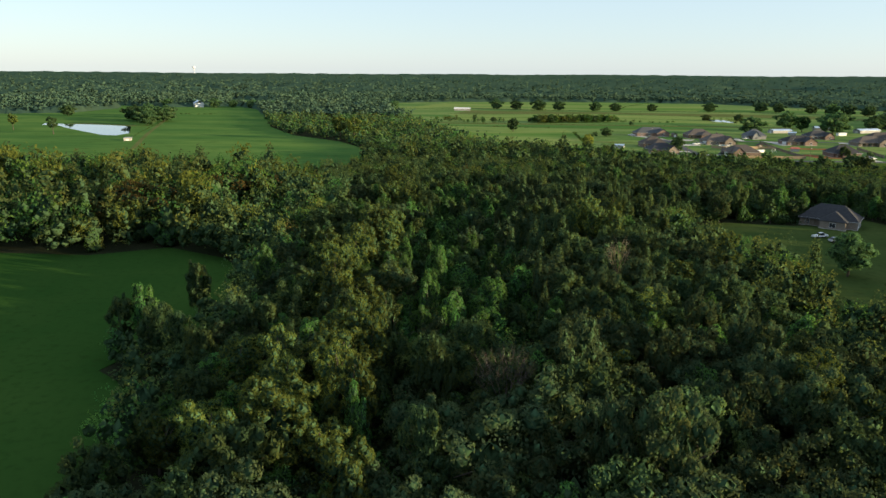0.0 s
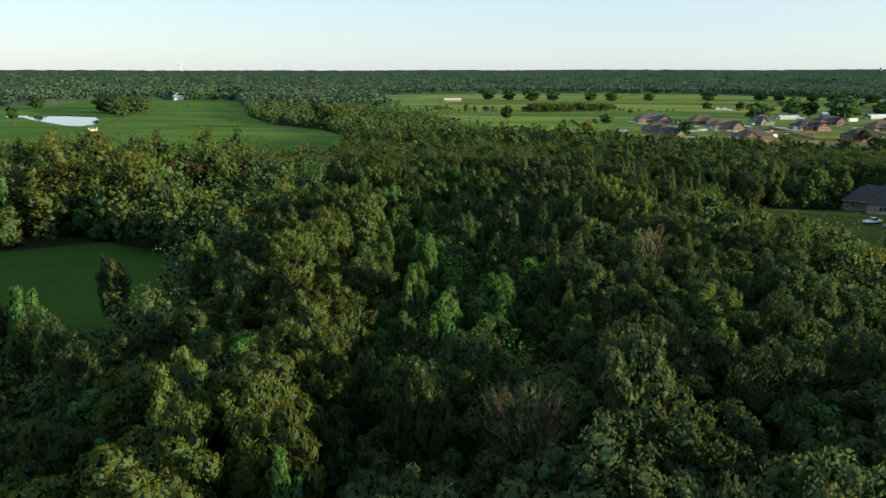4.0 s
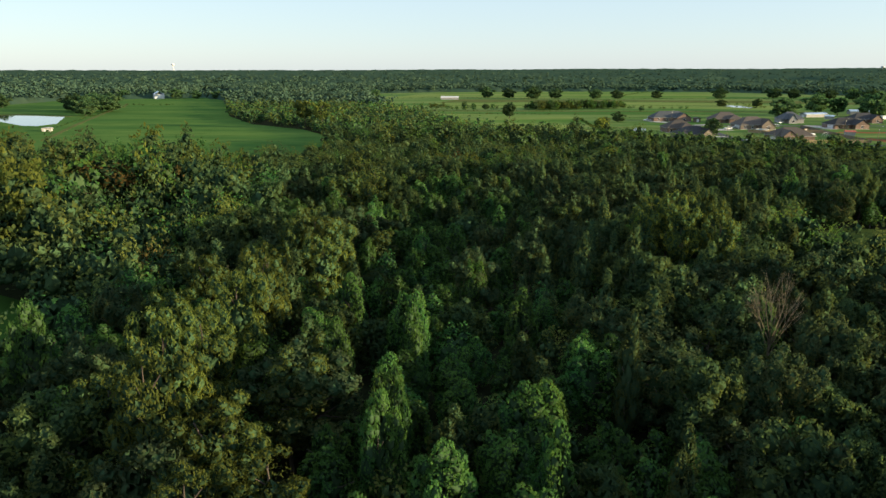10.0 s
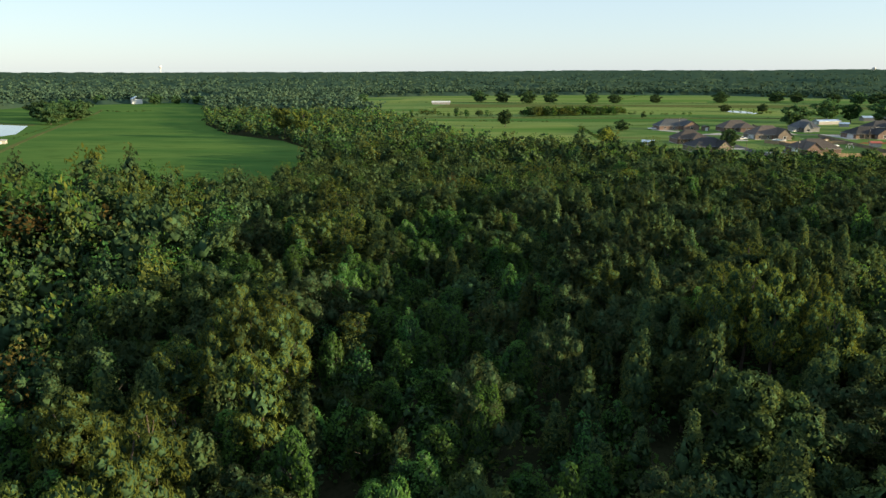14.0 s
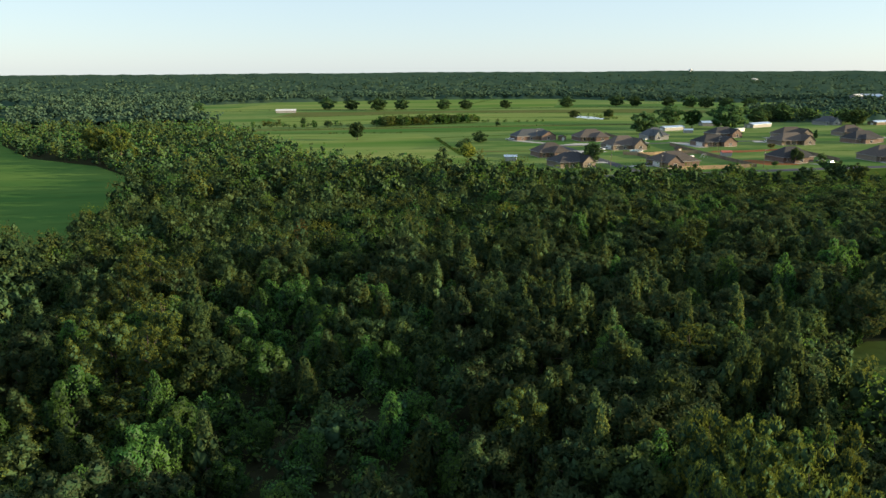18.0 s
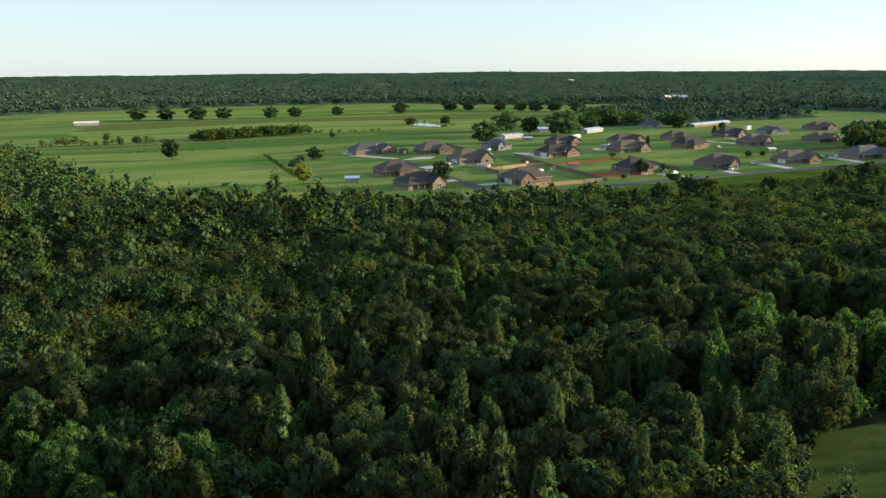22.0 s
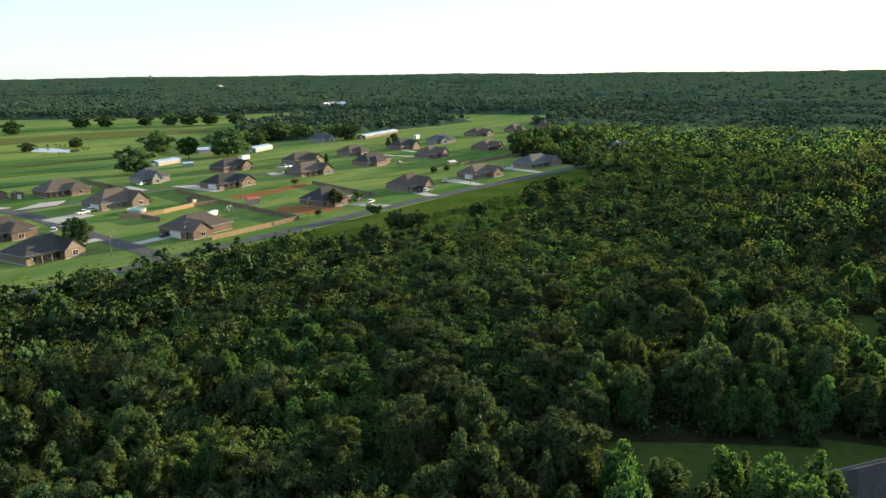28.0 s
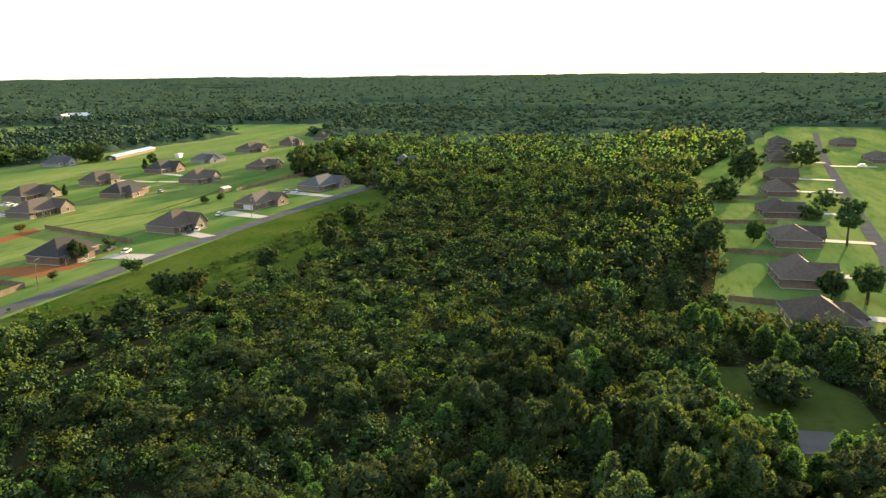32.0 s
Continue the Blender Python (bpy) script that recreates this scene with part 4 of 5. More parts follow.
def house(x, y, w, d, rot, roof="shingle", wall="brick", wing=0.25, wing_w=0.38, rise=3.6, garage="w", label="", porch=True, fine=True):
    root = new("house")
    root.matrix_basis = pose(x, y, 0, 0, 0, rot)
    e = 2.75
    px0, px1 = (wing - wing_w / 2) * w, (wing + wing_w / 2) * w
    yf = -d / 2 - 3.2
    bm = boxes((-w / 2, w / 2, -d / 2, d / 2, 0, e))
    box(bm, px0, px1, yf, -d / 2 + 0.01, 0, e - 0.01)
    part("wall", bm, M[wall], root)
    part("foundation", boxes((-w / 2 - 0.15, w / 2 + 0.15, -d / 2 - 0.15, d / 2 + 0.15, -0.1, 0.22), (px0 - 0.15, px1 + 0.15, yf - 0.15, -d / 2, -0.1, 0.215)), M["concrete"], root)
    bm = bmesh.new()
    hip(bm, -w / 2, w / 2, -d / 2, d / 2, e + 0.12, rise)
    r = part("roof", bm, M[roof], root)
    bm = bmesh.new()
    if fine:
        gable(bm, px0, px1, yf, 0.5, e + 0.14, rise * 0.78)
        gr = part("gable_roof", bm, M[roof], root)
        bm = bmesh.new()
        xm = (px0 + px1) / 2
        vs = [bm.verts.new(v) for v in ((px0, yf, e - 0.02), (px1, yf, e - 0.02), (xm, yf, e + rise * 0.74), (px0, yf + 0.25, e - 0.02), (px1, yf + 0.25, e - 0.02), (xm, yf + 0.25, e + rise * 0.74))]
        for f in ((0, 1, 2), (5, 4, 3), (0, 3, 4, 1), (1, 4, 5, 2), (2, 5, 3, 0)):
            bm.faces.new([vs[i] for i in f])
        part("gable_wall", bm, M[wall], root)
    else:
        hip(bm, px0, px1, yf, 0.0, e + 0.13, rise * 0.62)
        part("gable_roof", bm, M[roof], root)
    # fascia and gutter line
    o = 0.5
    part("fascia", boxes((-w / 2 - o, w / 2 + o, -d / 2 - o - 0.06, -d / 2 - o + 0.02, e - 0.1, e + 0.13), (-w / 2 - o, w / 2 + o, d / 2 + o - 0.02, d / 2 + o + 0.06, e - 0.1, e + 0.13),
                         (-w / 2 - o - 0.06, -w / 2 - o + 0.02, -d / 2 - o, d / 2 + o, e - 0.1, e + 0.13), (w / 2 + o - 0.02, w / 2 + o + 0.06, -d / 2 - o, d / 2 + o, e - 0.1, e + 0.13)),
         M["siding"], root)
    wm = M["trim"]
    window(root, (px0 + px1) / 2, yf, 1.45, 1.8, 1.5, "s", wm)
    for u in (-0.36, -0.12):
        window(root, u * w, -d / 2, 1.45, 1.2, 1.5, "s", wm)
    for u in (-0.3, 0.05, 0.32):
        window(root, u * w, d / 2, 1.45, 1.2, 1.3, "n", wm)
    for u in (-0.22, 0.2):
        window(root, w / 2, u * d, 1.45, 1.0, 1.3, "e", wm)
    bm = boxes((0.02 * w - 0.5, 0.02 * w + 0.5, -d / 2 - 0.05, -d / 2 + 0.02, 0.2, 2.3))
    part("door", bm, M["door"], root)
    gx = -w / 2 if garage == "w" else w / 2
    bm = boxes((gx - 0.06, gx + 0.06, -d * 0.36, d * 0.06, 0.22, 2.4))
    for k in range(3):
        box(bm, gx - 0.075, gx + 0.075, -d * 0.36, d * 0.06, 0.74 + 0.55 * k, 0.76 + 0.55 * k)
    part("garage_door", bm, M["trim"], root, "white panelled garage door")
    if porch:
        pb = bmesh.new()
        for i in range(4):
            cx = -0.46 * w + i * (px0 + 0.44 * w) / 3
            box(pb, cx - 0.14, cx + 0.14, -d / 2 - 2.0, -d / 2 - 1.72, 0.2, e - 0.05)
        part("porch_post", pb, M["brick_tan"], root)
        part("porch_roof", boxes((-w / 2 - 0.2, px0 + 0.2, -d / 2 - 2.3, -d / 2, e - 0.07, e + 0.08)), M[roof], root)
    tube_bm = bmesh.new()
    tube(tube_bm, (0.1 * w, 1.0, e + rise * 0.5), (0.1 * w, 1.0, e + rise * 0.5 + 1.6), 0.06, 0.06, 6)
    part("vent_pipe", tube_bm, M["chrome"], root)
    return tagged(root, label or "one-storey brick ranch house with hipped shingle roof", "house", "houses of the subdivision")


GREY, DARK, BLUE = "shingle", "shingle_dark", "shingle_blue"
HOUSES = [  # x, y, width, depth, turn, roof, wall, wing, garage
    (136, 426, 19, 13, 8, DARK, "brick_tan", 0.22, "w", "ranch house with near-black hipped roof beside a side street"),
    (184, 416, 20, 14, 2, GREY, "brick", -0.24, "w", "tan brick house with tall grey hipped roof at a corner lot"),
    (250, 418, 18, 13, 3, DARK, "brick", -0.05, "w", "dark-roofed brick house behind a tree"),
    (299, 411, 18, 14, -4, GREY, "brick_tan", 0.15, "w", "tan brick house with grey roof and double gable"),
    (351, 406, 21, 12, -4, GREY, "brick", 0.28, "w", "long grey-roofed house with a wide concrete drive"),
    (406, 402, 24, 14, -8, BLUE, "brick_tan", 0.3, "w", "large house with blue-grey hipped roof by the road"),
    (141, 466, 17, 14, 0, GREY, "brick", 0.1, "e", "square brick house with pyramid grey roof"),
    (195, 490, 20, 14, 4, GREY, "brick_tan", 0.3, "w", "grey-roofed house with a garage facing the side street"),
    (256, 494, 21, 13, 6, DARK, "brick", 0.28, "w", "long dark-roofed brick house with concrete pad"),
    (308, 491, 22, 13, 2, GREY, "brick_tan", 0.3, "w", "pale brick house with grey roof and end wing"),
    (359, 489, 22, 12, 4, DARK, "brick", -0.1, "e", "long low house with dark hipped roof"),
    (408, 481, 18, 13, 0, GREY, "brick_tan", 0.2, "e", "tan house with grey hipped roof among lawns"),
    (470, 476, 24, 14, 4, GREY, "brick", 0.0, "e", "wide brown-roofed brick house on open lawn"),
    (163, 555, 26, 12, 4, BLUE, "brick", 0.3, "w", "long blue-grey roofed house with end gable"),
    (198, 541, 20, 14, 0, GREY, "brick", 0.2, "w", "brick house with brown-grey hipped roof"),
    (243, 540, 15, 12, 0, BLUE, "siding", -0.1, "w", "small blue-grey roofed house beside big oaks"),
    (296, 543, 20, 12, 5, DARK, "brick", 0.25, "w", "dark-roofed brick house behind another house"),
    (339, 530, 21, 12, 2, GREY, "brick_tan", 0.3, "w", "grey-roofed tan house with cars at its side"),
    (388, 532, 18, 12, 0, GREY, "brick_tan", 0.1, "e", "grey hipped-roof house on yellow-green lawn"),
    (438, 529, 21, 12, 3, DARK, "brick", 0.2, "e", "dark grey-roofed brick house"),
    (490, 533, 20, 13, -10, BLUE, "siding", -0.2, "w", "pale-walled house with blue-grey gables"),
    (556, 540, 24, 14, -5, GREY, "brick_tan", 0.1, "w", "large brown-roofed house at the field's edge"),
    (606, 534, 18, 12, 0, GREY, "brick", 0.1, "w", "grey-roofed house far along the lots"),
    (655, 528, 18, 12, 0, GREY, "brick_tan", 0.1, "w", "distant grey-roofed house behind trees"),
    (720, 540, 20, 12, 0, GREY, "siding", 0.1, "w", "distant low house beyond a lawn"),
    (448, 622, 20, 12, 10, BLUE, "siding", 0.0, "w", "blue-white farmhouse with patched metal roof under trees"),
    # the southern street
    (249, 190, 15, 14, 6, GREY, "brick", 0.1, "e", "grey-roofed brick house at the wood's edge"),
    (287, 189, 16, 12, 6, GREY, "brick", -0.2, "e", "brick house with back porch and grey hipped roof"),
    (337, 183, 16, 14, 6, GREY, "brick", 0.15, "e", "brick house with wide grey hipped roof"),
    (389, 182, 17, 13, 7, GREY, "brick", -0.15, "e", "brick house with hipped roof and back lawn"),
    (444, 175, 18, 12, 7, GREY, "brick", 0.1, "e", "low brick house with long grey roof"),
    (491, 168, 18, 13, 7, GREY, "brick", 0.2, "e", "brick house in evening haze"),
    (576, 159, 18, 12, 7, GREY, "brick_tan", 0.1, "e", "house along a sunlit street"),
    (630, 153, 18, 12, 7, GREY, "brick", -0.1, "e", "house farther along a sunlit street"),
    (692, 144, 20, 12, 7, GREY, "brick", 0.1, "e", "house near the end of a street"),
    (500, 391, 20, 12, 20, BLUE, "brick_tan", 0.1, "w", "blue-grey roofed house half hidden by a grove"),
    (594, 96, 24, 13, 7, GREY, "brick", 0.1, "w", "long house across the street with pale drive"),
    (695, 98, 20, 13, 7, GREY, "brick", 0.1, "w", "house across the street far along"),
    # in the woods
    (133, 203, 18, 11, -35, DARK, "brick_tan", 0.1, "e", "house with dark slate-coloured roof in a yard among woods"),
    (92, 88, 18, 12, -20, GREY, "brick", 0.1, "e", "brick house with pale roof half hidden by trees"),
]
for i, (hx, hy, hw, hd, hr, roof, wall, wing, gar, lab) in enumerate(HOUSES):
    house(hx, hy, hw, hd, hr, roof, wall, wing, 0.36 + 0.04 * (i % 3), 3.9 + 0.3 * (i % 4), gar if i in (1, 4, 7, 8) else "e", lab, porch=i % 3 != 1, fine=i % 4 != 2)


def slab(name, outline, label):
    return patch(name, outline, 0.13, M["concrete"], label, "driveway", thick=0.12)


DRIVES = [
    [(161, 419), (162, 415), (176, 415), (176, 420)], [(147, 438), (147, 433), (158, 431), (158, 436)], [(162, 484), (163, 474), (179, 476), (179, 487)],
    [(165, 515), (182, 512), (190, 521), (180, 524)], [(146, 553), (146, 549), (163, 522), (168, 523), (152, 553)], [(240, 517), (241, 484), (247, 484), (249, 510)],
    [(246, 409), (247, 406), (259, 405), (262, 391), (254, 391), (253, 403)], [(291, 405), (287, 391), (292, 388), (297, 404)],
    [(327, 412), (325, 390), (330, 388), (337, 411)], [(384, 414), (380, 386), (385, 385), (392, 414)], [(398, 533), (398, 505), (402, 505), (402, 533)],
    [(400, 504), (401, 492), (405, 492), (404, 504)], [(428, 523), (423, 504), (427, 503), (432, 523)], [(222, 536), (222, 516), (227, 516), (229, 536)],
    [(318, 530), (318, 513), (323, 513), (325, 530)], [(293, 503), (297, 512), (302, 512), (300, 500)],
    [(255, 176), (255, 169), (259, 168), (259, 184)], [(294, 183), (293, 164), (297, 164), (298, 183)], [(341, 176), (341, 156), (345, 156), (346, 176)],
    [(394, 175), (394, 150), (398, 149), (399, 175)], [(451, 169), (454, 144), (457, 144), (456, 169)], [(497, 161), (497, 139), (501, 139), (502, 161)],
    [(577, 152), (577, 130), (581, 130), (582, 152)], [(632, 147), (632, 124), (636, 124), (637, 147)], [(560, 130), (562, 104), (566, 104), (565, 130)],
]
for d in DRIVES:
    slab("driveway", d, "pale concrete driveway")


def car(x, y, rot, paint, kind="car", lab=""):
    root = new("pickup_truck" if kind == "truck" else "car")
    root.matrix_basis = pose(x, y, 0.13, 0, 0, rot)
    bm = bmesh.new()
    ln = 5.6 if kind == "truck" else 4.7
    box(bm, -ln / 2, ln / 2, -0.92, 0.92, 0.35, 0.95)
    bmesh.ops.bevel(bm, geom=bm.edges[:], offset=0.14, segments=2, affect="EDGES")
    part("body", bm, M[paint], root)
    bm = bmesh.new()
    a, b = (-0.6, 1.2) if kind == "truck" else (-1.9, 1.1)
    vs = box(bm, a, b, -0.85, 0.85, 0.9, 1.62 if kind == "truck" else 1.5)
    for v in vs[4:]:
        v.co.x = v.co.x * 0.72
        v.co.y *= 0.84
    cab = part("cabin", bm, M["glass"], root)
    part("roof_panel", boxes((a * 0.72 + 0.05, b * 0.72 - 0.05, -0.7, 0.7, (1.60 if kind == "truck" else 1.48), (1.66 if kind == "truck" else 1.55))), M[paint], root)
    for sx in (-1, 1):
        for sy in (-1, 1):
            bm = bmesh.new()
            tube(bm, (sx * ln * 0.31, sy * 0.72, 0.34), (sx * ln * 0.31, sy * 0.95, 0.34), 0.34, 0.34, 12)
            wh = part("wheel", bm, M["rubber"], root)
            bm = bmesh.new()
            tube(bm, (sx * ln * 0.31, sy * 0.94, 0.34), (sx * ln * 0.31, sy * 0.965, 0.34), 0.2, 0.18, 10)
            part("rim", bm, M["chrome"], wh)
    return tagged(root, lab, "truck" if kind == "truck" else "car", "parked cars")


for cx, cy, cr, paint, kind in (
        (178, 483, 10, "car_white", "truck"), (183, 486, 8, "car_white", "car"), (173, 418, 5, "car_dark", "car"), (155, 459, 60, "car_white", "car"), (160, 465, 80, "car_grey", "car"),
        (234, 533, 20, "car_white", "car"), (302, 503, 15, "car_white", "car"), (262, 410, 10, "car_dark", "truck"), (261, 402, 15, "car_white", "car"), (326, 410, 10, "car_white", "car"),
        (294, 401, 30, "car_dark", "truck"), (297, 400, 30, "car_white", "car"), (388, 407, 15, "car_white", "car"), (386, 412, 5, "car_grey", "truck"), (339, 545, 10, "car_white", "car"),
        (370, 476, 10, "car_grey", "car"), (507, 488, 20, "car_white", "car"), (147, 553, 0, "car_white", "truck"), (320, 522, 5, "car_white", "car"), (318, 516, 15, "car_grey", "car"),
        (396, 166, 95, "car_white", "car"), (296, 178, 90, "car_white", "truck"), (565, 112, 95, "car_white", "car"), (119, 182, 20, "car_white", "truck"), (121, 176, 15, "car_grey", "car"),
        (455, 150, 95, "car_white", "car")):
    car(cx, cy, cr, paint, kind, {"car_white": "white", "car_dark": "black", "car_grey": "silver grey"}[paint] + (" pickup truck" if kind == "truck" else " car") + " parked on a concrete driveway")


def fence(line, mat, label, h=1.8):
    root = new("fence")
    root.matrix_basis = pose(line[0][0], line[0][1], 0)
    o = Vector((line[0][0], line[0][1], 0))
    for (x0, y0), (x1, y1) in zip(line, line[1:]):
        a, b = Vector((x0, y0, 0)) - o, Vector((x1, y1, 0)) - o
        n = max(1, round((b - a).length / 2.6))
        d = (b - a) / n
        turn = math.degrees(math.atan2(d.y, d.x))
        for i in range(n):
            p = a + d * i
            m = pose(p.x, p.y, 0, 0, 0, turn)
            bm = bmesh.new()
            box(bm, -0.06, 0.06, -0.06, 0.06, 0, h + 0.08, m)
            part("post", bm, M[mat], root)
            bm = bmesh.new()
            k, L = 18, d.length - 0.14
            cols = []
            for j in range(k + 1):
                dy = 0.03 if (j // 2) % 2 else 0.0
                top = h - (0.05 if (j // 2) % 2 else 0.0)
                cols.append([bm.verts.new(m @ Vector((0.07 + L * j / k, yy + dy, z))) for yy, z in ((-0.02, 0.05), (-0.02, top), (0.02, top), (0.02, 0.05))])
            for p0, p1 in zip(cols, cols[1:]):
                for q in range(4):
                    bm.faces.new((p0[q], p1[q], p1[(q + 1) % 4], p0[(q + 1) % 4]))
            bm.faces.new(cols[0])
            bm.faces.new(cols[-1][::-1])
            part("panel", bm, M[mat], root)
    return tagged(root, label, "fence")


for line, mat, lab in (
        ([(231, 499), (224, 454), (220, 418), (219, 401), (206, 400)], "wood", "weathered dark board fence round a back yard"),
        ([(179, 400), (205.8, 400)], "new_wood", "pale new board fence along the road"),
        ([(182, 463), (187, 456), (197, 456), (213, 459), (223.7, 457)], "new_wood", "pale wooden fence with stone-like posts beside a pool"),
        ([(187, 443), (186.6, 455.6)], "wood", "dark board fence behind a house"),
        ([(222, 562), (219, 520)], "wood", "dark fence at a lot's side"),
        ([(284, 462), (273, 410)], "wood", "dark brown fence between two lots"),
        ([(384, 440), (424, 437), (456, 434)], "wood", "dark fence behind houses"),
        ([(226, 578), (216, 534)], "wood", "dark fence beside a lane"),
        ([(262, 209), (261, 190)], "wood", "dark fence between back lawns"), ([(316, 206), (317, 183)], "wood", "dark fence between back lawns"),
        ([(364, 207), (369, 184)], "wood", "dark fence between back lawns"), ([(420, 216), (428, 181)], "wood", "dark fence between back lawns")):
    fence(line, mat, lab)


def utility_pole(x, y, h=9.0, rot=0):
    root = new("utility_pole")
    root.matrix_basis = pose(x, y, 0, 0, 0, rot)
    bm = bmesh.new()
    tube(bm, (0, 0, 0), (0, 0, h), 0.12, 0.08, 8)
    part("pole", bm, M["wood"], root)
    bm = bmesh.new()
    tube(bm, (0, 0, h - 0.5), (1.3, 0, h - 0.1), 0.04, 0.035, 6)
    part("lamp_arm", bm, M["chrome"], root)
    part("lamp_head", boxes((1.2, 1.75, -0.14, 0.14, h - 0.2, h - 0.06)), M["chrome"], root)
    bm = bmesh.new()
    tube(bm, (0.24, 0, h - 2.0), (0.24, 0, h - 1.4), 0.15, 0.15, 8)
    part("transformer", bm, M["chrome"], root)
    return tagged(root, "slender wooden utility pole with a lamp arm", "utility pole", "poles along the road")


for x, y in ((146, 404), (167, 397), (219, 396), (326, 394), (236, 457), (159, 536)):
    utility_pole(x, y)


def shed(x, y, w, d, h, rot, wall, roof, label, rise=0.7, name="shed", posts=False):
    root = new(name)
    root.matrix_basis = pose(x, y, 0, 0, 0, rot)
    part("wall", boxes((-w / 2, w / 2, -d / 2, d / 2, 0, h)), M[wall], root)
    bm = bmesh.new()
    gable(bm, -w / 2, w / 2, -d / 2, d / 2 + 0.4, h + 0.1, rise, 0.35)
    part("roof", bm, M[roof], root)
    part("door", boxes((-min(1.2, w * 0.2), min(1.2, w * 0.2), -d / 2 - 0.05, -d / 2, 0, h * 0.8)), M["trim"], root)
    return tagged(root, label, name.replace("_", " "))


shed(511, 617, 8, 62, 2.4, -76, "wood", "metal_roof", "very long low farm shed with pale metal roof", 1.0, "long_barn")
shed(346, 634, 9, 16, 2.6, 80, "siding", "metal_roof", "open farm shed with bluish metal roof", 1.2, "barn")
shed(374, 611, 8, 24, 2.6, -70, "siding", "metal_roof", "low shed with bluish-white metal roof", 1.2, "barn")
shed(291, 600, 7, 20, 2.4, -75, "siding", "metal_roof", "low shed with pale metal roof beside an oak", 1.0, "barn")
shed(291, 577, 4, 6, 2.2, 70, "siding", "metal_roof", "small pale garden shed")
shed(334, 578, 3, 8, 2.3, -75, "trim", "trim", "white trailer parked on grass", 0.2, "trailer")
shed(232, 444, 4, 5, 2.2, 70, "siding", "red_metal", "small shed with red roof on bare clay")
shed(507, 571, 3, 8, 2.6, -70, "trim", "trim", "white camper trailer on grass", 0.2, "camper")
shed(381, 445, 3.4, 5, 2.2, 80, "new_wood", "trim", "small white-roofed garden shed")
shed(114, 451, 4, 6, 2.3, 70, "siding", "metal_roof", "grey metal garden shed beside a lawn")
shed(8, 902, 8, 21, 2.4, 90, "siding", "trim", "long white farm barn in a wide pasture", 1.3, "barn")
shed(180, 545, 4, 4, 2.6, 0, "wood", "shingle", "dark wooden shed between houses")
shed(217, 466, 3, 3, 2.2, 10, "wood", "shingle", "small brown garden shed by a fence")
shed(205, 436, 2.4, 6, 1.5, -60, "trim", "trim", "white boat and trailer under cover", 0.25, "trailer")
shed(-345, 912, 11, 14, 5.6, 30, "trim", "metal_roof", "white farmhouse between dark trees", 3.0, "farmhouse")
shed(806, 982, 12, 22, 8.2, -60, "siding", "trim", "white-roofed farm building among far trees", 2.2, "barn")
shed(829, 969, 10, 14, 7.6, 25, "siding", "metal_roof", "pale metal-roofed building among far trees", 2.0, "barn")
shed(844, 995, 12, 26, 8.0, 40, "siding", "trim", "white-roofed farm building among far trees", 2.2, "barn")
shed(1495, 2160, 22, 40, 14.0, -50, "siding", "trim", "large white-roofed building in distant woodland", 3.0, "warehouse")
shed(-236, 463, 5, 6, 1.8, 20, "concrete", "concrete", "small pale pump house on a pond dam", 0.3, "pump_house")

swing = new("swing_set")
swing.matrix_basis = pose(215, 438, 0, 0, 0, 25)
for sx in (-1.8, 1.8):
    for sy in (-1.1, 1.1):
        bm = bmesh.new()
        tube(bm, (sx, sy, 0), (sx * 0.9, 0, 2.2), 0.06, 0.06, 6)
        part("leg", bm, M["trim"], swing)
bm = bmesh.new()
tube(bm, (-1.8, 0, 2.2), (1.8, 0, 2.2), 0.06, 0.06, 6)
part("top_bar", bm, M["trim"], swing)
for sx in (-0.7, 0.7):
    bm = boxes((sx - 0.25, sx + 0.25, -0.1, 0.1, 0.5, 0.54))
    for k in (-0.22, 0.22):
        tube(bm, (sx + k, 0, 0.52), (sx + k, 0, 2.2), 0.015, 0.015, 4)
    part("swing_seat", bm, M["trim"], swing)
tagged(swing, "white metal garden swing set on a back lawn", "swing set")

pool_root = new("swimming_pool")
pool_root.matrix_basis = pose(193, 469, 0)
bm = bmesh.new()
tube(bm, (0, 0, 0), (0, 0, 1.2), 3.6, 3.6, 24)
part("side_wall", bm, M["siding"], pool_root)
bm = bmesh.new()
tube(bm, (0, 0, 1.19), (0, 0, 1.22), 3.4, 3.4, 24)
part("water", bm, M["pool"], pool_root, "turquoise pool water")
bm = bmesh.new()
for i in range(24):
    a, b = 2 * math.pi * i / 24, 2 * math.pi * (i + 1) / 24
    tube(bm, (3.55 * math.cos(a), 3.55 * math.sin(a), 1.25), (3.55 * math.cos(b), 3.55 * math.sin(b), 1.25), 0.1, 0.1, 5)
part("rim", bm, M["trim"], pool_root)
tagged(pool_root, "round above-ground pool with turquoise water", "pool")

# water tower on the horizon
tower = new("water_tower")
tower.matrix_basis = pose(-1560, 4240, 16)
bm = bmesh.new()
tube(bm, (0, 0, 0), (0, 0, 30), 2.2, 1.8, 10)
part("stem", bm, M["trim"], tower)
bm = bmesh.new()
bmesh.ops.create_uvsphere(bm, u_segments=14, v_segments=8, radius=9, matrix=Matrix.Translation((0, 0, 34)) @ Matrix.Diagonal((1, 1, 0.75, 1)))
part("tank", bm, M["trim"], tower)
tagged(tower, "white water tower on the far horizon", "water tower")
copy_thing(tower, pose(2240, 3740, 9))

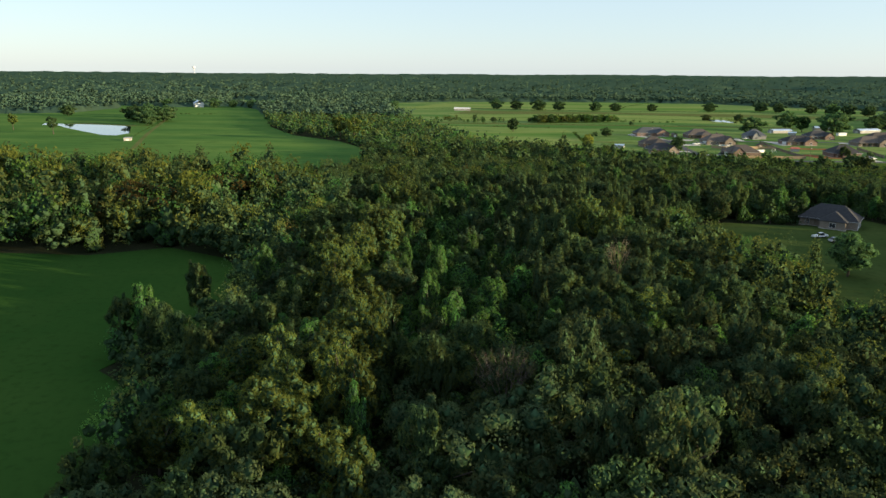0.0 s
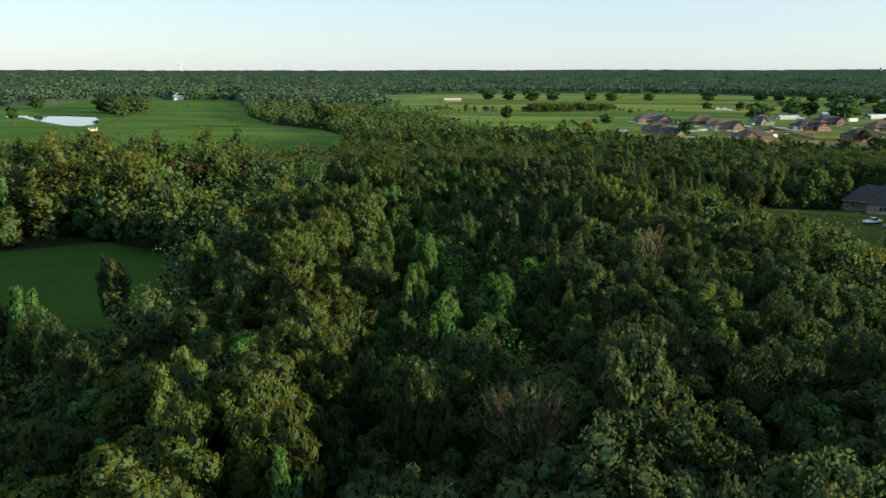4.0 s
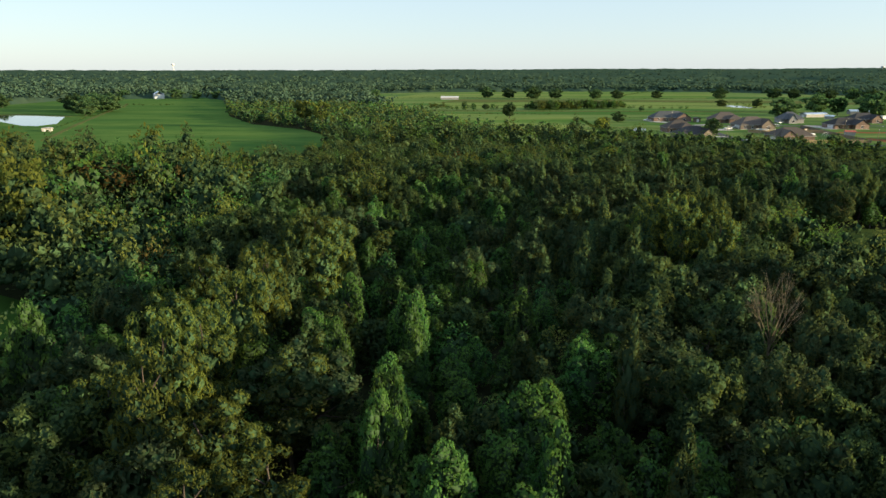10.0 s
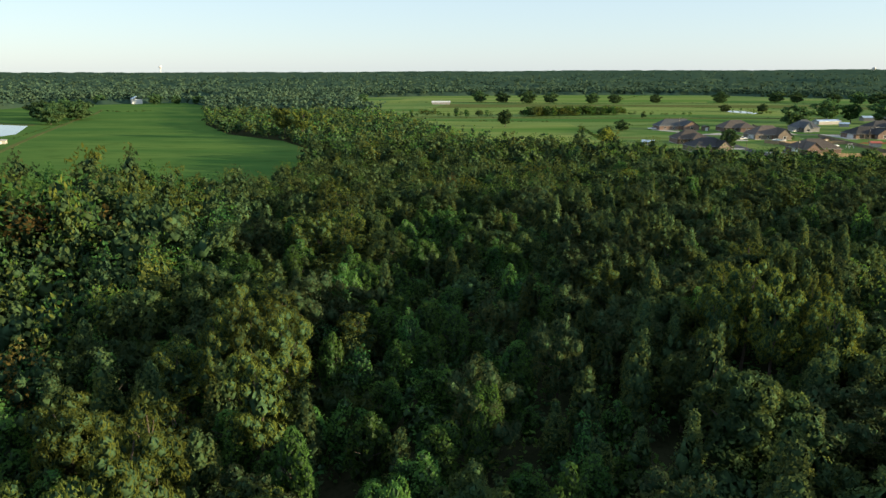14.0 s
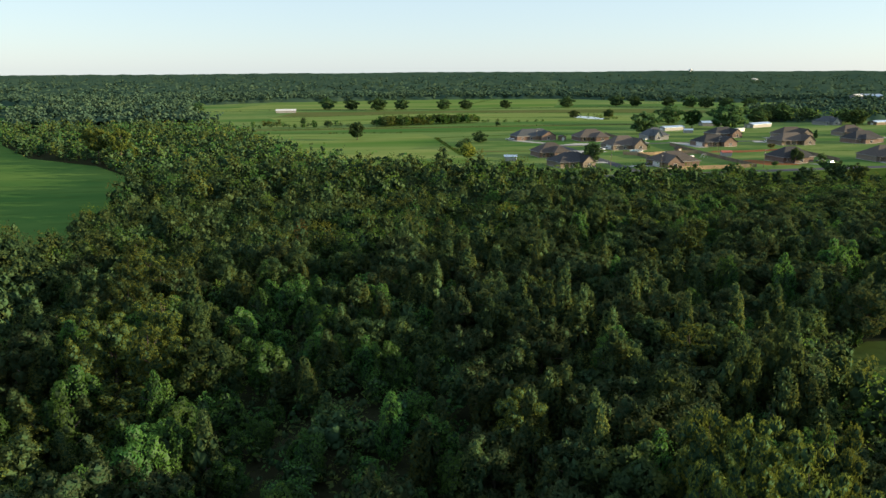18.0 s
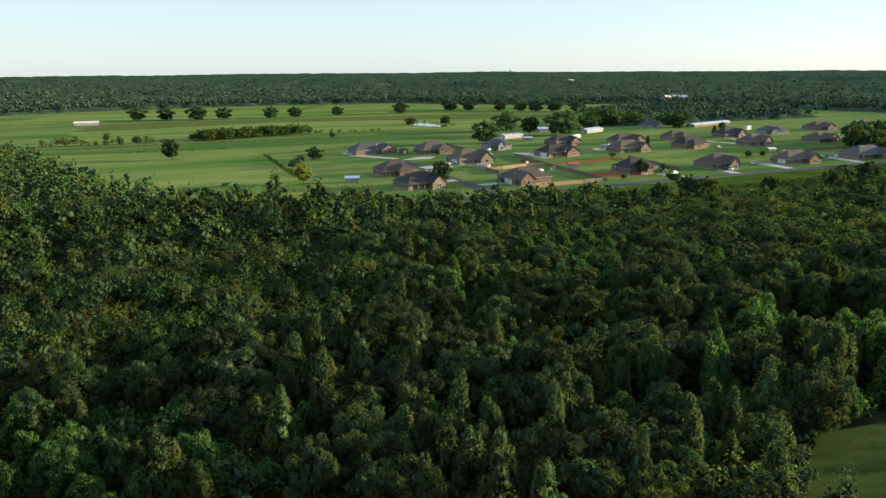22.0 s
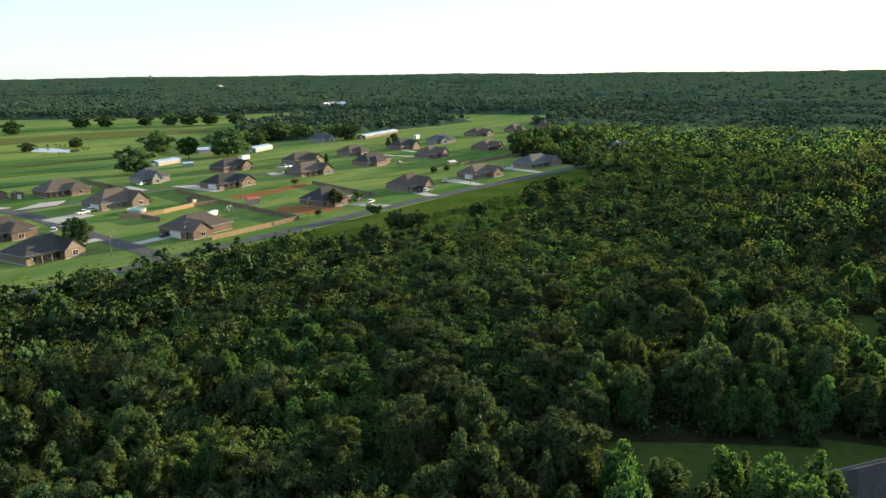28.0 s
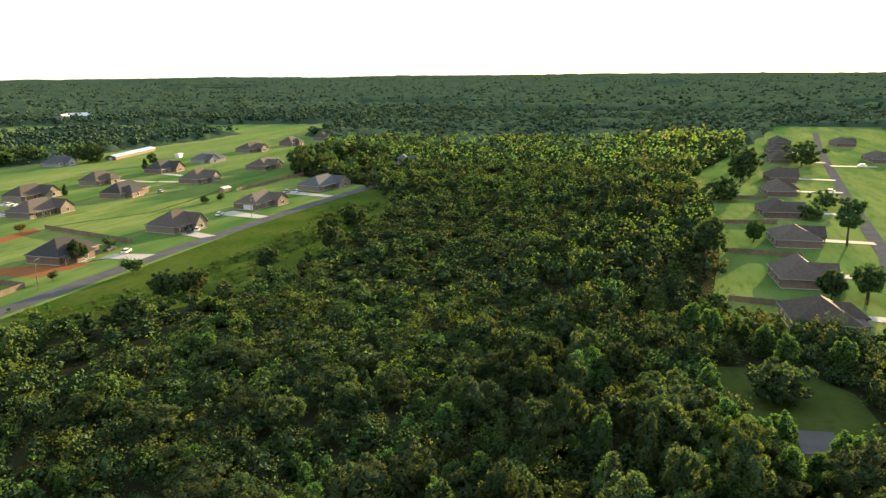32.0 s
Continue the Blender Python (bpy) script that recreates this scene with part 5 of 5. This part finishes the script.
# ---- field and garden trees ----
oak = None
OAKS = [(-85, 929, 12), (56, 950, 15), (83, 940, 13), (111, 922, 16), (139, 932, 13), (185, 914, 14), (214, 922, 12), (265, 930, 11), (339, 922, 15), (418, 950, 14), (437, 935, 14),
        (472, 916, 13), (487, 894, 16), (500, 880, 15), (519, 868, 14), (540, 850, 14), (256, 574, 17), (321, 655, 18), (338, 600, 21), (397, 641, 12), (455, 655, 14), (475, 632, 13), (405, 655, 14), (420, 665, 16), (434, 659, 17), (444, 673, 16), (467, 612, 15),
        (-280, 599, 14), (-285, 649, 17), (-297, 634, 16), (-312, 690, 15), (-305, 640, 15), (-414, 712, 13), (-320, 660, 16), (-330, 720, 15), (-320, 905, 13), (-297, 906, 11), (-270, 900, 11), (-384, 905, 12)]
for i, (x, y, h) in enumerate(OAKS):
    m = pose(x, y, 0, 0, 0, (i * 77) % 360)
    if oak is None:
        oak = make_tree("oak", 300, 14.0, 2400, 0.72, group="oaks of the pastures")
        oak.matrix_basis = m
        t = oak
    else:
        t = copy_thing(oak, m)
    t.scale = (h / 14.0 * (1.2 + 0.06 * (i % 5)), h / 14.0 * (1.2 + 0.06 * (i % 4)), h / 14.0)

lone = [(202, 204, 9.5, "oak", "field_oak", "dense dark tree in a small clearing"), (-101, 173, 18.5, "oak", "rust", "russet-brown crown above green woods"), (-82, 208, 17, "oak", "rust", "russet-brown crown above green woods"), (316, 612, 16, "broad", "bright", "pale green round tree in a pasture"), (50, 578, 13, "broad", "field_oak", "lone dark tree in a hay field"),
        (93, 456, 10, "broad", "yellow", "yellowing tree at the wood's edge"), (145, 422, 12, "broad", "field_oak", "dense dark tree beside a side street"),
        (247, 409, 8, "broad", "broad", "green tree in front of a brick house"), (-312, 502, 15, "pine", "field_oak", "pine on a pond bank"), (-365, 537, 14, "pine", "pine", "pine in a pasture"),
        (-75, 480, 19, "pine", "pine", "tall bare-trunked pine at a field edge"), (-86, 484, 19, "pine", "pine", "tall bare-trunked pine at a field edge"),
        (104, 137, 13, "broad", "field_oak", "large dark tree on a lawn"),
        (337, 166, 18, "pine", "field_oak", "dark layered pine on a front lawn"), (269, 175, 11, "pine", "field_oak", "small dark pine on a front lawn"), (486, 187, 20, "pine", "field_oak", "tall dark pine on a back lawn"), (494, 183, 18, "pine", "field_oak", "tall dark pine on a back lawn"), (478, 189, 17, "broad", "field_oak", "tall dark tree beside pines"), (274, 174, 11, "broad", "field_oak", "dark tree beside a brick house"), (271, 183, 9, "broad", "field_oak", "dark tree against a brick house"),
        (418, 201, 13, "oak", "field_oak", "broad tree on a back lawn"), (535, 180, 13, "oak", "broad", "broad tree on a lawn in haze"), (559, 147, 18, "oak", "broad", "broad tree beside a street"),
        (335, 196, 8.5, "broad", "bright", "small round garden tree"), (382, 170, 7.5, "oak", "field_oak", "small dark garden tree"), (409, 161, 9, "oak", "field_oak", "round tree by a drive"),
        (293, 214, 18, "pine", "field_oak", "dark tree at a lawn's end"), (124, 542, 8, "oak", "field_oak", "dark round field bush"), (350, 518, 6, "spire", "field_oak", "small conical garden tree"),
        (227, 399, 3.2, "shrub", "broad", "round shrub beside the road"), (266, 414, 4, "shrub", "broad", "round shrub by a drive"), (276, 466, 4, "shrub", "rust", "brown shrub on bare clay"),
        (349, 434, 4, "shrub", "broad", "small green tree on a lawn"), (357, 431, 4, "shrub", "broad", "small green tree on a lawn"), (207, 483, 4, "shrub", "broad", "round green shrub beside a house"), (240, 381, 6, "shrub", "bright", "bright green bush beside the road"),
        (102, 511, 5, "shrub", "field_oak", "dark green bush at a field edge"), (107, 520, 5, "shrub", "field_oak", "dark green bush at a field edge"), (112, 530, 5, "shrub", "broad", "green bush at a field edge"),
        (173, 663, 5, "shrub", "field_oak", "dark bush in a hay field"), (20, 715, 7, "shrub", "broad", "green bush in a pasture hedgerow"), (38, 686, 6, "shrub", "broad", "green bush in a pasture hedgerow"), (440, 545, 8, "spire", "broad", "garden tree among houses"),
        (276, 750, 8, "oak", "broad", "tree on a pond bank"), (310, 748, 9, "oak", "broad", "tree on a pond bank"), (465, 560, 9, "broad", "field_oak", "round dark tree behind a house")]
for i, (x, y, h, kind, leaf, lab) in enumerate(lone):
    t = make_tree(kind, 400 + i, h, 2500 if kind != "shrub" else 420, 0.021 * h + 0.2, leaf, lab, "tree" if kind != "shrub" else "shrub", name="tree" if kind != "shrub" else "shrub")
    t.matrix_basis = pose(x, y, 0, 0, 0, i * 41)
    t.scale = (1.25, 1.25, 1.0)

GROVE = [(440, 432, 16), (449, 438, 18), (458, 436, 17), (466, 446, 17), (472, 440, 18), (480, 448, 16), (488, 440, 17), (496, 446, 16), (470, 430, 14), (455, 424, 13), (506, 440, 17), (516, 446, 16), (500, 428, 15), (514, 424, 16), (524, 418, 15)]
for i, (x, y, h) in enumerate(GROVE):
    t = copy_thing(oak, pose(x, y, -0.1, 0, 0, i * 67)) if i % 3 else copy_thing(protos[3, i % 4], pose(x, y, -0.1, 0, 0, i * 67))
    t.scale = (h / 14.0 * 0.8, h / 14.0 * 0.8, h / 14.0) if i % 3 else (1.2, 1.2, h / 16.0)
    tagged(t, "tall dark tree in a grove beside a house" if i % 3 else "tall dark pine in a grove beside a house", "tree", "trees of the grove")
for x, y, h, wide, lab in ((484, 414, 12, 12, "pale green round tree near a house"), (412, 367, 12, 17, "large dark domed tree at the wood's edge"), (320, 344, 10, 14, "large dark domed tree beside the road"),
                           (304, 346, 9, 12, "large dark domed tree beside the road")):
    t = make_tree("oak", int(x), h, 2600, 0.6, "bright" if wide == 12 and h == 12 else "field_oak", lab, name="edge_tree")
    t.matrix_basis = pose(x, y, 0, 0, 0, x)
    t.scale = (wide / (1.32 * h), wide / (1.32 * h), 1.0)

for x, y, h, lab in ((176, 356, 10, "big dark tree at the wood's edge by the road"), (221, 353, 10, "large rounded tree at the wood's edge"), (226, 349, 9, "large rounded tree at the wood's edge"),
                     (284, 336, 10, "large tree above low woods"), (205, 350, 8, "rounded tree at the wood's edge"), (255, 343, 8, "rounded tree at the wood's edge"), (428, 404, 9, "dark tree beside a large house")):
    t = make_tree("broad", int(x), h, 900, 0.45, "field_oak" if int(x) % 2 else "broad", lab, name="edge_tree")
    t.matrix_basis = pose(x, y, 0, 0, 0, x)
    t.scale = (1.35, 1.35, 1.0)

bare_tree(1, 14.5, "bare pale dead tree among green crowns").matrix_basis = pose(38.3, 116.5, -0.1)
bare_tree(2, 18.0, "bare half-dead tree with fine brown twigs", "bark").matrix_basis = pose(6.8, 42.5, -0.1)


# uncut grass under the fence lines
for line in ([(-85, 934), (56, 944), (185, 908), (265, 924), (342, 926), (472, 908)], [(-5, 668), (60, 672), (173, 667), (330, 655)], [(-10, 828), (24, 820), (176, 858), (330, 820), (470, 778)],
             [(103, 580), (100, 540), (98, 512), (96, 480)], [(103, 580), (160, 590), (216, 580)], [(215, 925), (260, 1060), (330, 1190)], [(405, 945), (470, 1000), (560, 1040)],
             [(-18, 640), (60, 634), (180, 628), (262, 618)], [(-20, 760), (80, 764), (200, 772), (330, 760)]):
    strip("verge", line, 2.6, 0.045, M["rough"], "dark uncut grass under a pasture fence line", "grass")

# hedgerows, fence lines and a planted block across the pastures, joined as they cannot be told apart
def hedge(line, step, low, high, wide, seed):
    g = np.random.default_rng(seed)
    out = []
    for (x0, y0), (x1, y1) in zip(line, line[1:]):
        L = math.hypot(x1 - x0, y1 - y0)
        for i in range(int(L / step)):
            u = (i + g.uniform(0, 1)) * step / L
            out.append((x0 + (x1 - x0) * u + g.uniform(-wide, wide), y0 + (y1 - y0) * u + g.uniform(-wide, wide), g.uniform(low, high)))
    return out


ROWS = hedge([(-85, 934), (56, 944), (185, 908), (265, 924), (342, 926), (472, 908)], 5.0, 0.5, 1.4, 0.6, 1)
ROWS += hedge([(-5, 668), (60, 672), (173, 667), (330, 655)], 5.0, 0.5, 1.1, 0.7, 2)
ROWS += hedge([(-10, 828), (24, 820), (176, 858), (330, 820), (470, 778)], 6.0, 0.4, 0.9, 0.5, 3)
ROWS += hedge([(103, 580), (100, 540), (98, 512), (96, 480)], 2.2, 0.6, 1.8, 1.2, 4)
ROWS += hedge([(103, 580), (160, 590), (216, 580)], 6.0, 0.4, 0.9, 0.5, 5)
ROWS += hedge([(29, 628), (90, 620)], 3.0, 0.7, 1.8, 1.0, 6)
ROWS += hedge([(78, 688), (110, 698), (165, 712)], 0.55, 5.0, 9.5, 7.0, 7)
ROWS += hedge([(165, 712), (230, 700)], 5.0, 2.0, 5.0, 3.0, 8)
ROWS += hedge([(-20, 690), (60, 686)], 3.0, 3.0, 7.0, 5.0, 9)
ROWS += hedge([(215, 925), (260, 1060), (330, 1190)], 6.0, 0.6, 1.4, 0.8, 10)
ROWS += hedge([(405, 945), (470, 1000), (560, 1040)], 7.0, 0.6, 1.4, 0.8, 11)
ROWS += hedge([(270, 720), (285, 715), (312, 730), (308, 775), (278, 780)], 4.0, 0.8, 2.5, 1.5, 12)
ROWS += hedge([(190, 380), (208, 366), (230, 357), (275, 352), (325, 356), (365, 362)], 0.28, 0.3, 1.7, 10.0, 13)
ROWS += hedge([(-305, 713), (-291, 664), (-243, 483)], 4.0, 0.5, 1.2, 0.5, 14)
ROWS += hedge([(-320, 760), (-290, 750), (-270, 770)], 3.0, 0.8, 2.0, 2.0, 15)
ROWS = np.array(ROWS)
stuff_forest("hedgerow", ROWS[:, 0], ROWS[:, 1], np.random.default_rng(2).integers(0, 2, len(ROWS)), ROWS[:, 2], 46, 1.5, 17, "straggling hedgerows and fence-line brush across pastures", floor=0.1, wide=1.3)
